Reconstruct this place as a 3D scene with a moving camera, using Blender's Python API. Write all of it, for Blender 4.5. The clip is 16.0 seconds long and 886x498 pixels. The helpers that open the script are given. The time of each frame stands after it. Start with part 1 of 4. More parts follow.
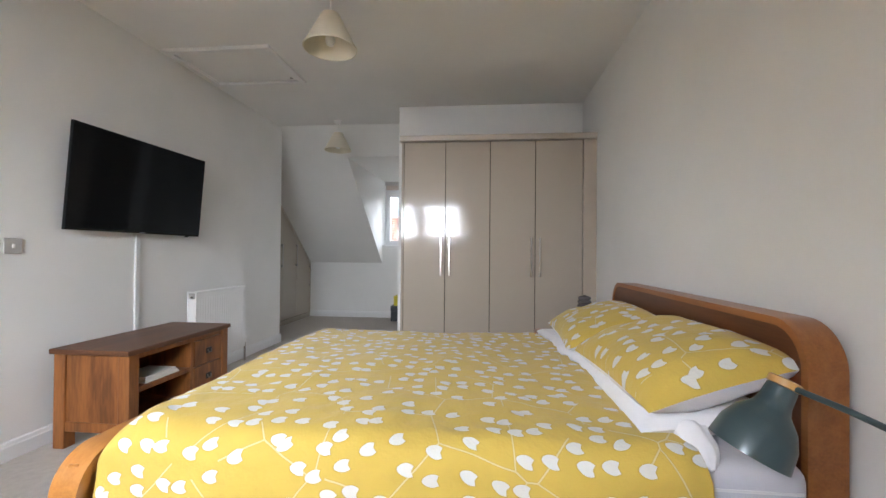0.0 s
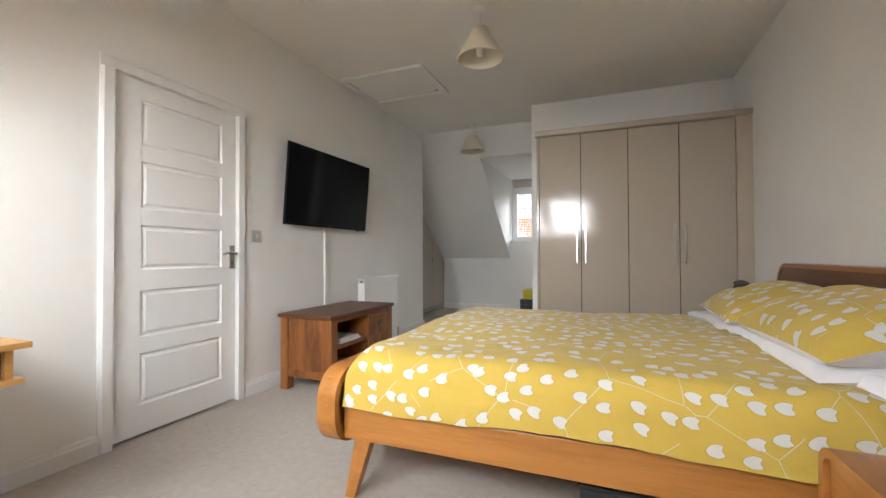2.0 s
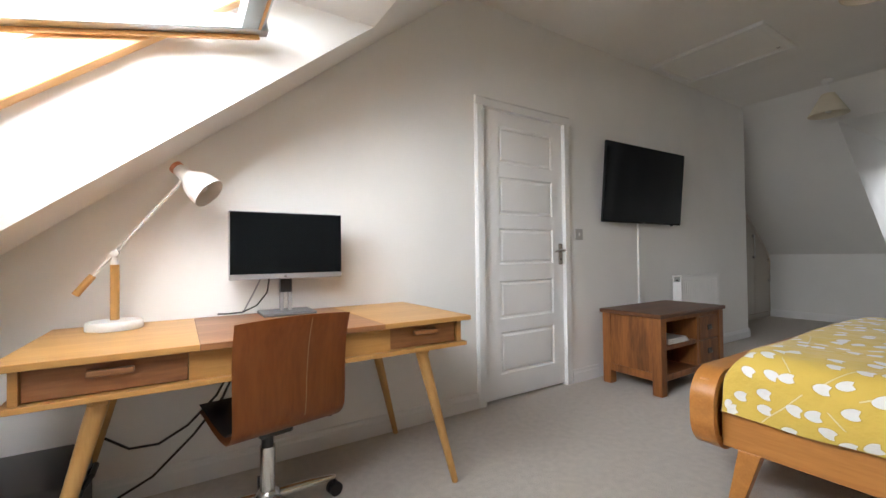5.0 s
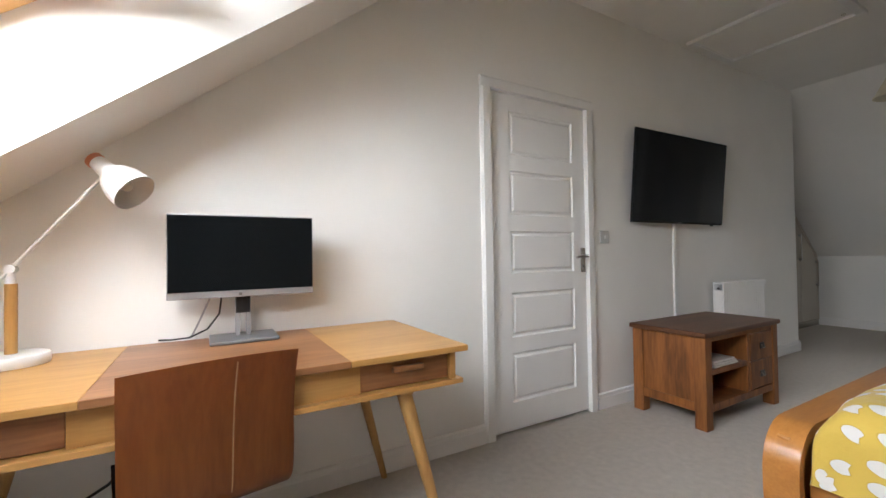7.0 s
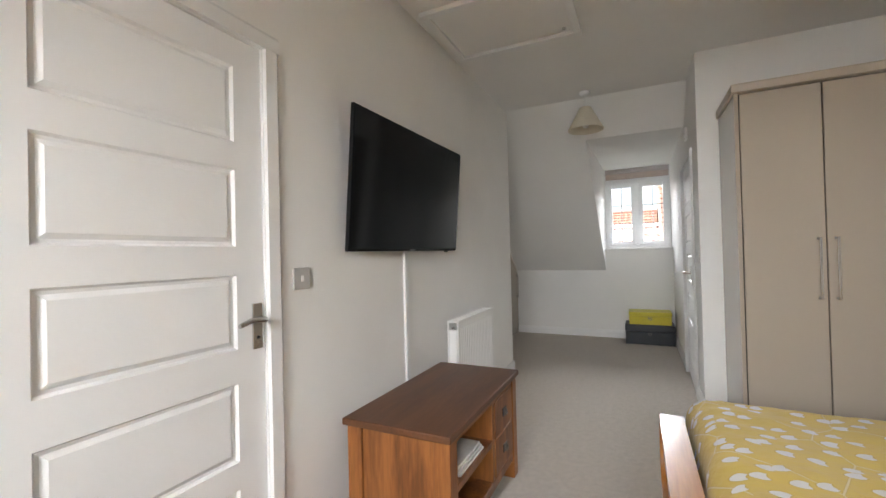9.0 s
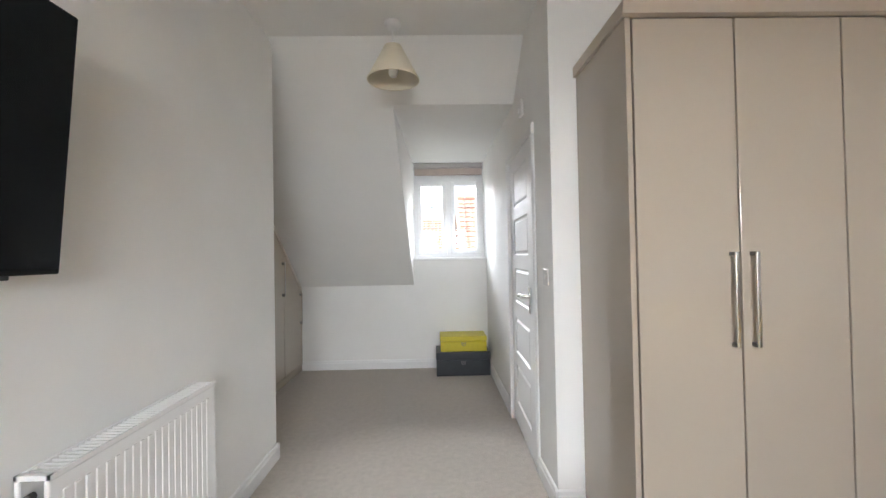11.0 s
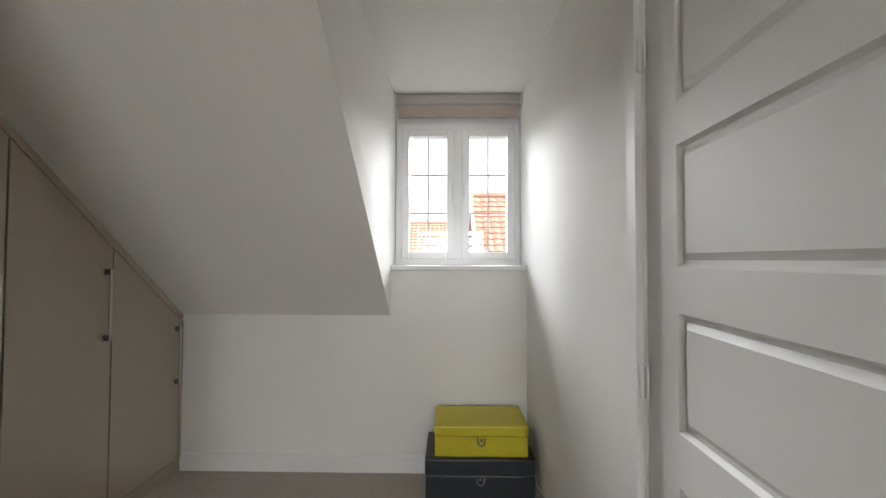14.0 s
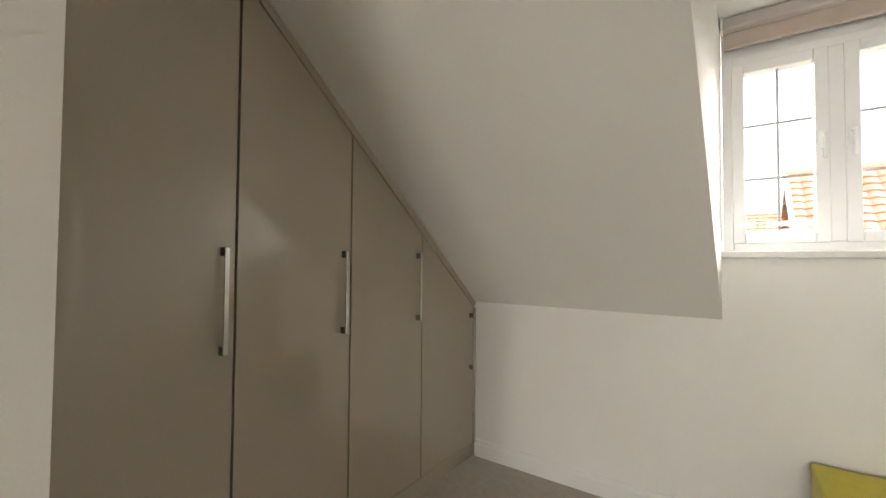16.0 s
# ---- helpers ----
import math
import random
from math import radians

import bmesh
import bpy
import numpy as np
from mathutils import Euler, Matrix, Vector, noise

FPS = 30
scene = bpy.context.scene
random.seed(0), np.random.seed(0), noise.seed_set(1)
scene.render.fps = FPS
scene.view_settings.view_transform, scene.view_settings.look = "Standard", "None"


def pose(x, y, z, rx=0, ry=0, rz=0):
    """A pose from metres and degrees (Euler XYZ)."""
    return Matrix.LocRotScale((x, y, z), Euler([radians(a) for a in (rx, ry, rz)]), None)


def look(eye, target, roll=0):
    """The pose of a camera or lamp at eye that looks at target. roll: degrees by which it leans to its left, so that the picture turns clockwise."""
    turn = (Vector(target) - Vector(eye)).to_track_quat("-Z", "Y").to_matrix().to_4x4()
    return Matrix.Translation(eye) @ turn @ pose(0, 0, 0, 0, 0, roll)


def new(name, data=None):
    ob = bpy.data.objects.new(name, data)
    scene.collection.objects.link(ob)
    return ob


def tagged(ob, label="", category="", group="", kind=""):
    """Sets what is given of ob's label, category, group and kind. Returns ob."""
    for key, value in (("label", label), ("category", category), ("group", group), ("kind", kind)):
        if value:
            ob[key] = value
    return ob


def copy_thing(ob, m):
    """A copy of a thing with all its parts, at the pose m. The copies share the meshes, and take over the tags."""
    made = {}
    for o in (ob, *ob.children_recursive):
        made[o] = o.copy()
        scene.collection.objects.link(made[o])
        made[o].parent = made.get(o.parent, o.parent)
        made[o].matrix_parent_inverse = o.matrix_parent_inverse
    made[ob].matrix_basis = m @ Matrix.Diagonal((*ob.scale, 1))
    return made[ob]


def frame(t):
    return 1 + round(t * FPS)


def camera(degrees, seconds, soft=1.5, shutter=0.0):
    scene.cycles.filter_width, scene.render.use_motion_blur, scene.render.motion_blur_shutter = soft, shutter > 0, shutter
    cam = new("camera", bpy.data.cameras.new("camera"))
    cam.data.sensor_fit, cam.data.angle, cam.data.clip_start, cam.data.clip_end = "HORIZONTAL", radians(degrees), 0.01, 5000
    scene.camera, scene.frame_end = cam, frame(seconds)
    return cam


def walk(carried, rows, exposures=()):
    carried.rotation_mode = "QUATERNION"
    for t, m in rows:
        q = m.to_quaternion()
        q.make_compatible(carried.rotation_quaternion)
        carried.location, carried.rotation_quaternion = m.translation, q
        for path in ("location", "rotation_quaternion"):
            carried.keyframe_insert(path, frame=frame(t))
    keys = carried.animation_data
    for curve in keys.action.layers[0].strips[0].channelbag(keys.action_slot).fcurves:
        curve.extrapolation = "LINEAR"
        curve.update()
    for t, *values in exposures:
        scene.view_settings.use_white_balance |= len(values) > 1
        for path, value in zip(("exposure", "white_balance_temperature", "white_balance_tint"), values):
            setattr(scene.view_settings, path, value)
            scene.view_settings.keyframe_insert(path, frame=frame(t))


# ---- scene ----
cam = camera(94.2, 16.0)
PATH = [
    (0, (2.549, -0.98, 1.142), (2.356, 1.011, 1.16), 0.5),
    (0.5, (2.545, -1.089, 1.059), (2.125, 0.866, 1.091), -0.0),
    (1, (2.504, -1.19, 1.035), (1.995, 0.743, 1.061), 0.0),
    (1.5, (2.466, -1.248, 1.021), (1.851, 0.655, 1.05), -0.1),
    (2, (2.424, -1.305, 1.012), (1.684, 0.553, 1.042), -0.2),
    (2.5, (2.383, -1.364, 1.009), (1.48, 0.42, 1.037), -0.3),
    (3, (2.331, -1.436, 0.998), (1.239, 0.239, 1.031), -0.5),
    (3.5, (2.297, -1.509, 1.004), (0.997, 0.011, 1.035), -0.6),
    (4, (2.256, -1.586, 0.992), (0.767, -0.251, 1.026), -0.7),
    (4.5, (2.206, -1.65, 0.996), (0.57, -0.5, 1.027), -0.5),
    (7, (1.899, -1.34, 1.052), (0.164, -0.345, 1.081), -0.9),
    (7.5, (1.691, -1.134, 1.063), (0.117, 0.099, 1.1), -1.0),
    (8, (1.51, -0.827, 1.122), (0.17, 0.657, 1.152), -1.4),
    (8.5, (1.381, -0.531, 1.167), (0.275, 1.135, 1.198), -1.4),
    (9, (1.223, -0.22, 1.243), (0.365, 1.586, 1.266), -1.4),
    (9.5, (1.1, 0.112, 1.294), (0.478, 2.013, 1.313), -1.4),
    (10, (0.994, 0.496, 1.292), (0.616, 2.46, 1.315), -1.4),
    (12.5, (1.192, 2.516, 1.296), (1.504, 4.491, 1.335), -0.5),
    (13, (1.227, 2.882, 1.3), (1.515, 4.861, 1.343), -0.3),
    (13.5, (1.238, 3.222, 1.305), (1.415, 5.214, 1.352), -0.0),
    (14, (1.157, 3.53, 1.299), (1.129, 5.529, 1.352), 0.2),
    (14.5, (1.084, 3.755, 1.268), (0.756, 5.728, 1.321), 0.3),
    (15, (1.01, 3.893, 1.222), (0.341, 5.777, 1.278), 0.5),
    (15.5, (0.946, 3.897, 1.193), (-0.004, 5.657, 1.253), 0.4),
    (16, (0.855, 3.834, 1.211), (-0.308, 5.46, 1.269), 0.4),
]
walk(cam, [(t, look(eye, target, roll)) for t, eye, target, roll in PATH], 
     exposures=[(0, 2.5, 5650, 10), (1.5, 2.4, 6000, 10), (2.5, 2.25, 6200, 10), (3.5, 2.1, 6250, 10), (4.5, 1.9, 5950, 10), (7.0, 1.75, 5950, 10), (8.0, 2.1, 6000, 10), (9.0, 2.45, 6100, 10),
                (10.0, 2.9, 5900, 10), (12.5, 3.05, 5850, 10), (13.5, 2.5, 6150, 10), (14.5, 2.4, 6350, 10), (15.0, 2.35, 6800, 10), (16.0, 2.9, 6900, 10)])

# ---- world and daylight ----
world = bpy.data.worlds.new("sky")
scene.world = world
world.use_nodes = True
wn, wl = world.node_tree.nodes, world.node_tree.links
sky = wn.new("ShaderNodeTexSky")
sky.sky_type, sky.sun_disc = "NISHITA", False
sky.sun_elevation, sky.sun_rotation, sky.dust_density, sky.air_density = radians(25), radians(99), 4.0, 1.0
veil = wn.new("ShaderNodeHueSaturation")
veil.inputs["Saturation"].default_value = 0.35
wl.new(sky.outputs[0], veil.inputs["Color"])
wl.new(veil.outputs[0], wn["Background"].inputs["Color"])
wn["Background"].inputs["Strength"].default_value = 0.15
sun = new("sun", bpy.data.lights.new("sun", "SUN"))
sun.data.energy, sun.data.angle, sun.data.color = 0.5, radians(15), (1.0, 0.95, 0.88)
sun.matrix_world = look((0, 0, 20), (-10, 1.5, 20 - 4.7))

# added area lamps outside the roof windows and dormer, standing in for sky light
for nm, m, sx, sy, watts in (("daylight_dormer", look((1.4, 12.0, 4.3), (1.2, 5.8, 1.6)), 5.0, 3.0, 640.0),
                             ("daylight_roof", look((1.25, -2.13, 2.10), (1.25, -1.51, 1.32)), 2.3, 1.7, 50.0),
                             # unseen fill lamp, added to throw light deeper into the room
                             ("fill_beam_south", look((1.3, -5.2, 2.6), (1.5, -1.8, 1.75)), 4.0, 2.6, 280.0)):
    la = bpy.data.lights.new(nm, "AREA")
    la.shape, la.size, la.size_y, la.energy, la.color = "RECTANGLE", sx, sy, watts, (1.0, 0.985, 0.96)
    new(nm, la).matrix_world = m


# ---- materials ----
def mat(name, color, rough=0.5, metal=0.0, vary=0.06, scale=6.0, bump=0.0, bump_scale=200.0, coat=0.0, spec=0.5, sheen=0.0, detail=6):
    m = bpy.data.materials.new(name)
    m.use_nodes = True
    n, l = m.node_tree.nodes, m.node_tree.links
    b = n["Principled BSDF"]
    b.inputs["Roughness"].default_value, b.inputs["Metallic"].default_value = rough, metal
    b.inputs["Coat Weight"].default_value, b.inputs["Specular IOR Level"].default_value = coat, spec
    b.inputs["Coat Roughness"].default_value = 0.04
    b.inputs["Sheen Weight"].default_value = sheen
    tc = n.new("ShaderNodeTexCoord")
    if vary:
        no = n.new("ShaderNodeTexNoise")
        no.inputs["Scale"].default_value, no.inputs["Detail"].default_value = scale, detail
        ramp = n.new("ShaderNodeValToRGB")
        ramp.color_ramp.elements[0].position, ramp.color_ramp.elements[1].position = 0.3, 0.7
        ramp.color_ramp.elements[0].color = (*[c * (1 - vary) for c in color], 1)
        ramp.color_ramp.elements[1].color = (*[min(1, c * (1 + vary)) for c in color], 1)
        l.new(tc.outputs["Object"], no.inputs["Vector"])
        l.new(no.outputs["Fac"], ramp.inputs[0])
        l.new(ramp.outputs[0], b.inputs["Base Color"])
    else:
        b.inputs["Base Color"].default_value = (*color, 1)
    if bump:
        nb = n.new("ShaderNodeTexNoise")
        nb.inputs["Scale"].default_value, nb.inputs["Detail"].default_value = bump_scale, 4
        bp = n.new("ShaderNodeBump")
        bp.inputs["Strength"].default_value, bp.inputs["Distance"].default_value = bump, 0.01
        l.new(tc.outputs["Object"], nb.inputs["Vector"])
        l.new(nb.outputs["Fac"], bp.inputs["Height"])
        l.new(bp.outputs[0], b.inputs["Normal"])
    return m


def wood(name, light, dark, stretch=(14, 1.2, 14), rough=0.35, coat=0.1, grain=90.0):
    """Stretched grain in two scales; the small entry of stretch is the way of the grain."""
    m = mat(name, light, rough, vary=0, coat=coat)
    n, l = m.node_tree.nodes, m.node_tree.links
    b = n["Principled BSDF"]
    tc, mp = n.new("ShaderNodeTexCoord"), n.new("ShaderNodeMapping")
    mp.inputs["Scale"].default_value = stretch
    info = n.new("ShaderNodeObjectInfo")
    add = n.new("ShaderNodeVectorMath")
    l.new(tc.outputs["Object"], add.inputs[0])
    l.new(info.outputs["Random"], add.inputs[1])
    l.new(add.outputs[0], mp.inputs["Vector"])
    big, fine = n.new("ShaderNodeTexNoise"), n.new("ShaderNodeTexNoise")
    big.inputs["Scale"].default_value, big.inputs["Detail"].default_value, big.inputs["Distortion"].default_value = 0.8, 5, 1.2
    fine.inputs["Scale"].default_value, fine.inputs["Detail"].default_value = grain / 10, 3
    mix = n.new("ShaderNodeMix")
    mix.data_type = "FLOAT"
    mix.inputs[0].default_value = 0.35
    l.new(mp.outputs[0], big.inputs["Vector"])
    l.new(mp.outputs[0], fine.inputs["Vector"])
    l.new(big.outputs["Fac"], mix.inputs[2])
    l.new(fine.outputs["Fac"], mix.inputs[3])
    ramp = n.new("ShaderNodeValToRGB")
    ramp.color_ramp.elements[0].position, ramp.color_ramp.elements[1].position = 0.36, 0.62
    ramp.color_ramp.elements[0].color, ramp.color_ramp.elements[1].color = (*dark, 1), (*light, 1)
    l.new(mix.outputs[0], ramp.inputs[0])
    l.new(ramp.outputs[0], b.inputs["Base Color"])
    bp = n.new("ShaderNodeBump")
    bp.inputs["Strength"].default_value, bp.inputs["Distance"].default_value = 0.06, 0.004
    l.new(mix.outputs[0], bp.inputs["Height"])
    l.new(bp.outputs[0], b.inputs["Normal"])
    return m


def printed_cloth(name, ground, leaf, line):
    """Cotton with a print of notched leaves on thin stems, laid out on the cloth's own UV metres."""
    m = mat(name, ground, 0.85, vary=0, sheen=0.15)
    n, l = m.node_tree.nodes, m.node_tree.links
    b = n["Principled BSDF"]

    def calc(op, a, c=None):
        k = n.new("ShaderNodeMath")
        k.operation = op
        for i, v in enumerate((a, c)):
            if v is None:
                continue
            if isinstance(v, (int, float)):
                k.inputs[i].default_value = v
            else:
                l.new(v, k.inputs[i])
        return k.outputs[0]

    uv = n.new("ShaderNodeUVMap")
    vor = n.new("ShaderNodeTexVoronoi")
    vor.voronoi_dimensions = "2D"
    vor.inputs["Scale"].default_value, vor.inputs["Randomness"].default_value = 12.3, 0.8
    l.new(uv.outputs[0], vor.inputs["Vector"])
    sub = n.new("ShaderNodeVectorMath")
    sub.operation = "SUBTRACT"
    l.new(uv.outputs[0], sub.inputs[0])
    l.new(vor.outputs["Position"], sub.inputs[1])
    sep = n.new("ShaderNodeSeparateColor")
    l.new(vor.outputs["Color"], sep.inputs[0])
    turn = n.new("ShaderNodeVectorRotate")
    turn.rotation_type = "Z_AXIS"
    l.new(sub.outputs[0], turn.inputs["Vector"])
    l.new(calc("ADD", calc("MULTIPLY", sep.outputs[0], 0.9), 1.1), turn.inputs["Angle"])
    xyz = n.new("ShaderNodeSeparateXYZ")
    l.new(turn.outputs[0], xyz.inputs[0])
    ax = calc("ABSOLUTE", xyz.outputs[0])
    e = calc("ADD", calc("POWER", calc("DIVIDE", ax, 0.0182), 1.9),
             calc("POWER", calc("ABSOLUTE", calc("DIVIDE", calc("SUBTRACT", xyz.outputs[1], 0.006), 0.0295)), 1.6))
    inside = calc("LESS_THAN", e, 1.0)
    notch = calc("LESS_THAN", calc("SUBTRACT", xyz.outputs[1], calc("MULTIPLY", ax, 0.45)), 0.0175)
    shape = calc("MULTIPLY", calc("MULTIPLY", inside, notch), calc("GREATER_THAN", sep.outputs[1], 0.10))
    edge = n.new("ShaderNodeTexVoronoi")
    edge.voronoi_dimensions, edge.feature = "2D", "DISTANCE_TO_EDGE"
    edge.inputs["Scale"].default_value = 3.6
    l.new(uv.outputs[0], edge.inputs["Vector"])
    gaps = n.new("ShaderNodeTexNoise")
    gaps.inputs["Scale"].default_value = 4.5
    l.new(uv.outputs[0], gaps.inputs["Vector"])
    stem = calc("MULTIPLY", calc("LESS_THAN", edge.outputs["Distance"], 0.0085), calc("GREATER_THAN", gaps.outputs["Fac"], 0.43))
    m1, m2, soft = n.new("ShaderNodeMix"), n.new("ShaderNodeMix"), n.new("ShaderNodeTexNoise")
    m1.data_type = m2.data_type = "RGBA"
    soft.inputs["Scale"].default_value = 7
    rampg = n.new("ShaderNodeValToRGB")
    rampg.color_ramp.elements[0].color = (*[c * 0.9 for c in ground], 1)
    rampg.color_ramp.elements[1].color = (*[min(1, c * 1.08) for c in ground], 1)
    l.new(uv.outputs[0], soft.inputs["Vector"])
    l.new(soft.outputs["Fac"], rampg.inputs[0])
    rim = n.new("ShaderNodeMix")
    rim.data_type = "RGBA"
    near_stem = calc("MULTIPLY", calc("LESS_THAN", edge.outputs["Distance"], 0.0135), calc("GREATER_THAN", gaps.outputs["Fac"], 0.43))
    near_leaf = calc("MULTIPLY", calc("MULTIPLY", calc("LESS_THAN", e, 1.22), calc("LESS_THAN", calc("SUBTRACT", xyz.outputs[1], calc("MULTIPLY", ax, 0.45)), 0.0205)), calc("GREATER_THAN", sep.outputs[1], 0.10))
    l.new(calc("MULTIPLY", calc("MAXIMUM", near_stem, near_leaf), 0.32), rim.inputs[0])
    l.new(rampg.outputs[0], rim.inputs[6])
    rim.inputs[7].default_value = (*[c * 0.5 for c in ground], 1)
    m1.inputs[7].default_value, m2.inputs[7].default_value = (*line, 1), (*leaf, 1)
    l.new(rim.outputs[2], m1.inputs[6])
    l.new(stem, m1.inputs[0])
    l.new(m1.outputs[2], m2.inputs[6])
    l.new(shape, m2.inputs[0])
    l.new(m2.outputs[2], b.inputs["Base Color"])
    wv, bp = n.new("ShaderNodeTexNoise"), n.new("ShaderNodeBump")
    wv.inputs["Scale"].default_value, wv.inputs["Detail"].default_value = 16, 5
    bp.inputs["Strength"].default_value, bp.inputs["Distance"].default_value = 0.55, 0.016
    l.new(uv.outputs[0], wv.inputs["Vector"])
    l.new(wv.outputs["Fac"], bp.inputs["Height"])
    l.new(bp.outputs[0], b.inputs["Normal"])
    return m


def glass_mat(name, rough=0.0):
    m = bpy.data.materials.new(name)
    m.use_nodes = True
    n, l = m.node_tree.nodes, m.node_tree.links
    n.remove(n["Principled BSDF"])
    clear, shine, mix = n.new("ShaderNodeBsdfTransparent"), n.new("ShaderNodeBsdfGlossy"), n.new("ShaderNodeMixShader")
    clear.inputs[0].default_value = (0.97, 0.98, 0.98, 1)
    shine.inputs["Roughness"].default_value = rough
    mix.inputs[0].default_value = 0.06
    l.new(clear.outputs[0], mix.inputs[1])
    l.new(shine.outputs[0], mix.inputs[2])
    l.new(mix.outputs[0], n["Material Output"].inputs[0])
    return m


M_wall = mat("wall_paint", (0.84, 0.83, 0.80), 0.75, vary=0.02, scale=2.5, bump=0.05, bump_scale=120, spec=0.3)
M_ceil = mat("ceiling_paint", (0.84, 0.83, 0.80), 0.85, vary=0.02, scale=2, bump=0.04, bump_scale=150, spec=0.2)
M_trim = mat("white_gloss_paint", (0.82, 0.815, 0.80), 0.58, vary=0.015, scale=4, bump=0.02, bump_scale=60)
M_upvc = mat("white_upvc", (0.86, 0.86, 0.86), 0.25, vary=0.01)
# near-black colour painted in for the shade seen through door gaps
M_gap = mat("shadow_gap", (0.03, 0.025, 0.02), 0.9, vary=0)
M_carpet = mat("beige_carpet", (0.52, 0.466, 0.40), 0.95, vary=0.075, scale=28, detail=12, bump=1.0, bump_scale=170, spec=0.1, sheen=0.2)
M_cash = mat("cashmere_gloss", (0.43, 0.371, 0.301), 0.12, vary=0.015, scale=1.5, coat=0.2, bump=0.012, bump_scale=6)
# the wardrobe's cashmere again, its colour lightened to offset the dim alcove
M_cash2 = mat("cashmere_lightened", (0.45, 0.398, 0.318), 0.06, vary=0.02, scale=1.5, coat=0.6, bump=0.003, bump_scale=5)
M_trimtan = mat("cashmere_trim", (0.46, 0.39, 0.31), 0.35, vary=0.03)
M_chrome = mat("brushed_chrome", (0.62, 0.61, 0.59), 0.22, metal=1.0, vary=0.04, scale=30)
M_chromedark = mat("dark_chrome", (0.22, 0.21, 0.20), 0.3, metal=1.0, vary=0.04)
M_black = mat("black_plastic", (0.012, 0.012, 0.013), 0.35, vary=0.05)
M_tvcase = mat("matt_black_casing", (0.008, 0.008, 0.008), 0.6, vary=0, spec=0.2)
M_screen = mat("black_screen", (0.004, 0.005, 0.006), 0.10, vary=0, spec=0.22)
M_silver = mat("silver_plastic", (0.42, 0.42, 0.43), 0.35, metal=0.6, vary=0.03)
M_base = mat("grey_stand_metal", (0.20, 0.20, 0.205), 0.45, metal=0.4, vary=0.03)
M_alu = mat("grey_aluminium", (0.42, 0.45, 0.46), 0.35, metal=0.7, vary=0.04)
M_white = mat("white_enamel", (0.82, 0.81, 0.79), 0.3, vary=0.02)
M_grey = mat("grey_green_enamel", (0.045, 0.07, 0.075), 0.3, vary=0.05, coat=0.2)
M_shade = mat("cream_lampshade", (0.72, 0.66, 0.52), 0.85, vary=0.03, scale=12, bump=0.1, bump_scale=250)
M_sheet = mat("white_cotton", (0.80, 0.785, 0.80), 0.9, vary=0.03, scale=14, bump=0.35, bump_scale=24, sheen=0.1)
M_mattress = mat("lilac_sheet", (0.62, 0.61, 0.66), 0.9, vary=0.04, scale=3, bump=0.2, bump_scale=40)
M_bed = wood("honey_oak", (0.46, 0.20, 0.046), (0.35, 0.14, 0.029), (1.2, 14, 14), 0.32, 0.2)
M_bedy = wood("honey_oak_cross", (0.46, 0.20, 0.046), (0.35, 0.14, 0.029), (14, 1.2, 14), 0.32, 0.2)
M_headp = wood("cherry_panel", (0.14, 0.042, 0.012), (0.085, 0.023, 0.007), (14, 1.0, 14), 0.35, 0.2)
M_headr = wood("cherry_rim", (0.36, 0.135, 0.032), (0.25, 0.085, 0.018), (14, 1.0, 14), 0.32, 0.2)
M_night = wood("cherry_bedside", (0.42, 0.17, 0.042), (0.32, 0.115, 0.026), (14, 1.0, 14), 0.32, 0.2)
M_cab = wood("stained_acacia", (0.29, 0.108, 0.026), (0.12, 0.04, 0.010), (9, 9, 1.1), 0.45, 0.0)
M_cabtop = wood("stained_acacia_top", (0.12, 0.045, 0.015), (0.07, 0.025, 0.009), (10, 1.0, 10), 0.45, 0.0)
M_oak = wood("pale_oak", (0.56, 0.31, 0.095), (0.45, 0.235, 0.066), (10, 1.0, 10), 0.4, 0.1, 140)
M_oakz = wood("pale_oak_leg", (0.54, 0.31, 0.10), (0.43, 0.225, 0.065), (12, 12, 1.0), 0.4, 0.1, 140)
M_walnut = wood("walnut", (0.36, 0.165, 0.065), (0.20, 0.08, 0.03), (9, 1.0, 9), 0.4, 0.1)
M_ply = wood("walnut_ply", (0.34, 0.11, 0.024), (0.23, 0.066, 0.015), (9, 9, 0.9), 0.28, 0.3)
M_plyedge = mat("ply_edge", (0.45, 0.25, 0.11), 0.5, vary=0.1, scale=60)
M_pine = wood("lacquered_pine", (0.68, 0.38, 0.13), (0.55, 0.27, 0.07), (1.0, 12, 12), 0.35, 0.2)
M_pinev = wood("lacquered_pine_upright", (0.68, 0.38, 0.13), (0.55, 0.27, 0.07), (12, 1.0, 1.4), 0.35, 0.2)
M_duvet = printed_cloth("mustard_print", (0.56, 0.395, 0.066), (0.62, 0.61, 0.59), (0.60, 0.50, 0.25))
M_yellow = mat("lime_leatherette", (0.58, 0.49, 0.016), 0.4, vary=0.05, scale=25, bump=0.12, bump_scale=220)
M_dark = mat("charcoal_leatherette", (0.028, 0.032, 0.038), 0.35, vary=0.1, scale=20, bump=0.15, bump_scale=220)
M_blind = mat("taupe_blind", (0.54, 0.45, 0.39), 0.8, vary=0.05, scale=10, bump=0.1, bump_scale=300)
M_blindbox = mat("grey_blind_rail", (0.46, 0.42, 0.40), 0.5, vary=0.03)
M_glass = glass_mat("window_glass")
M_lead = mat("glazing_bar_metal", (0.45, 0.45, 0.46), 0.4, vary=0.02)
M_tile = mat("orange_roof_tile", (0.48, 0.25, 0.175), 0.75, vary=0.14, scale=3.0, bump=0.2, bump_scale=30)
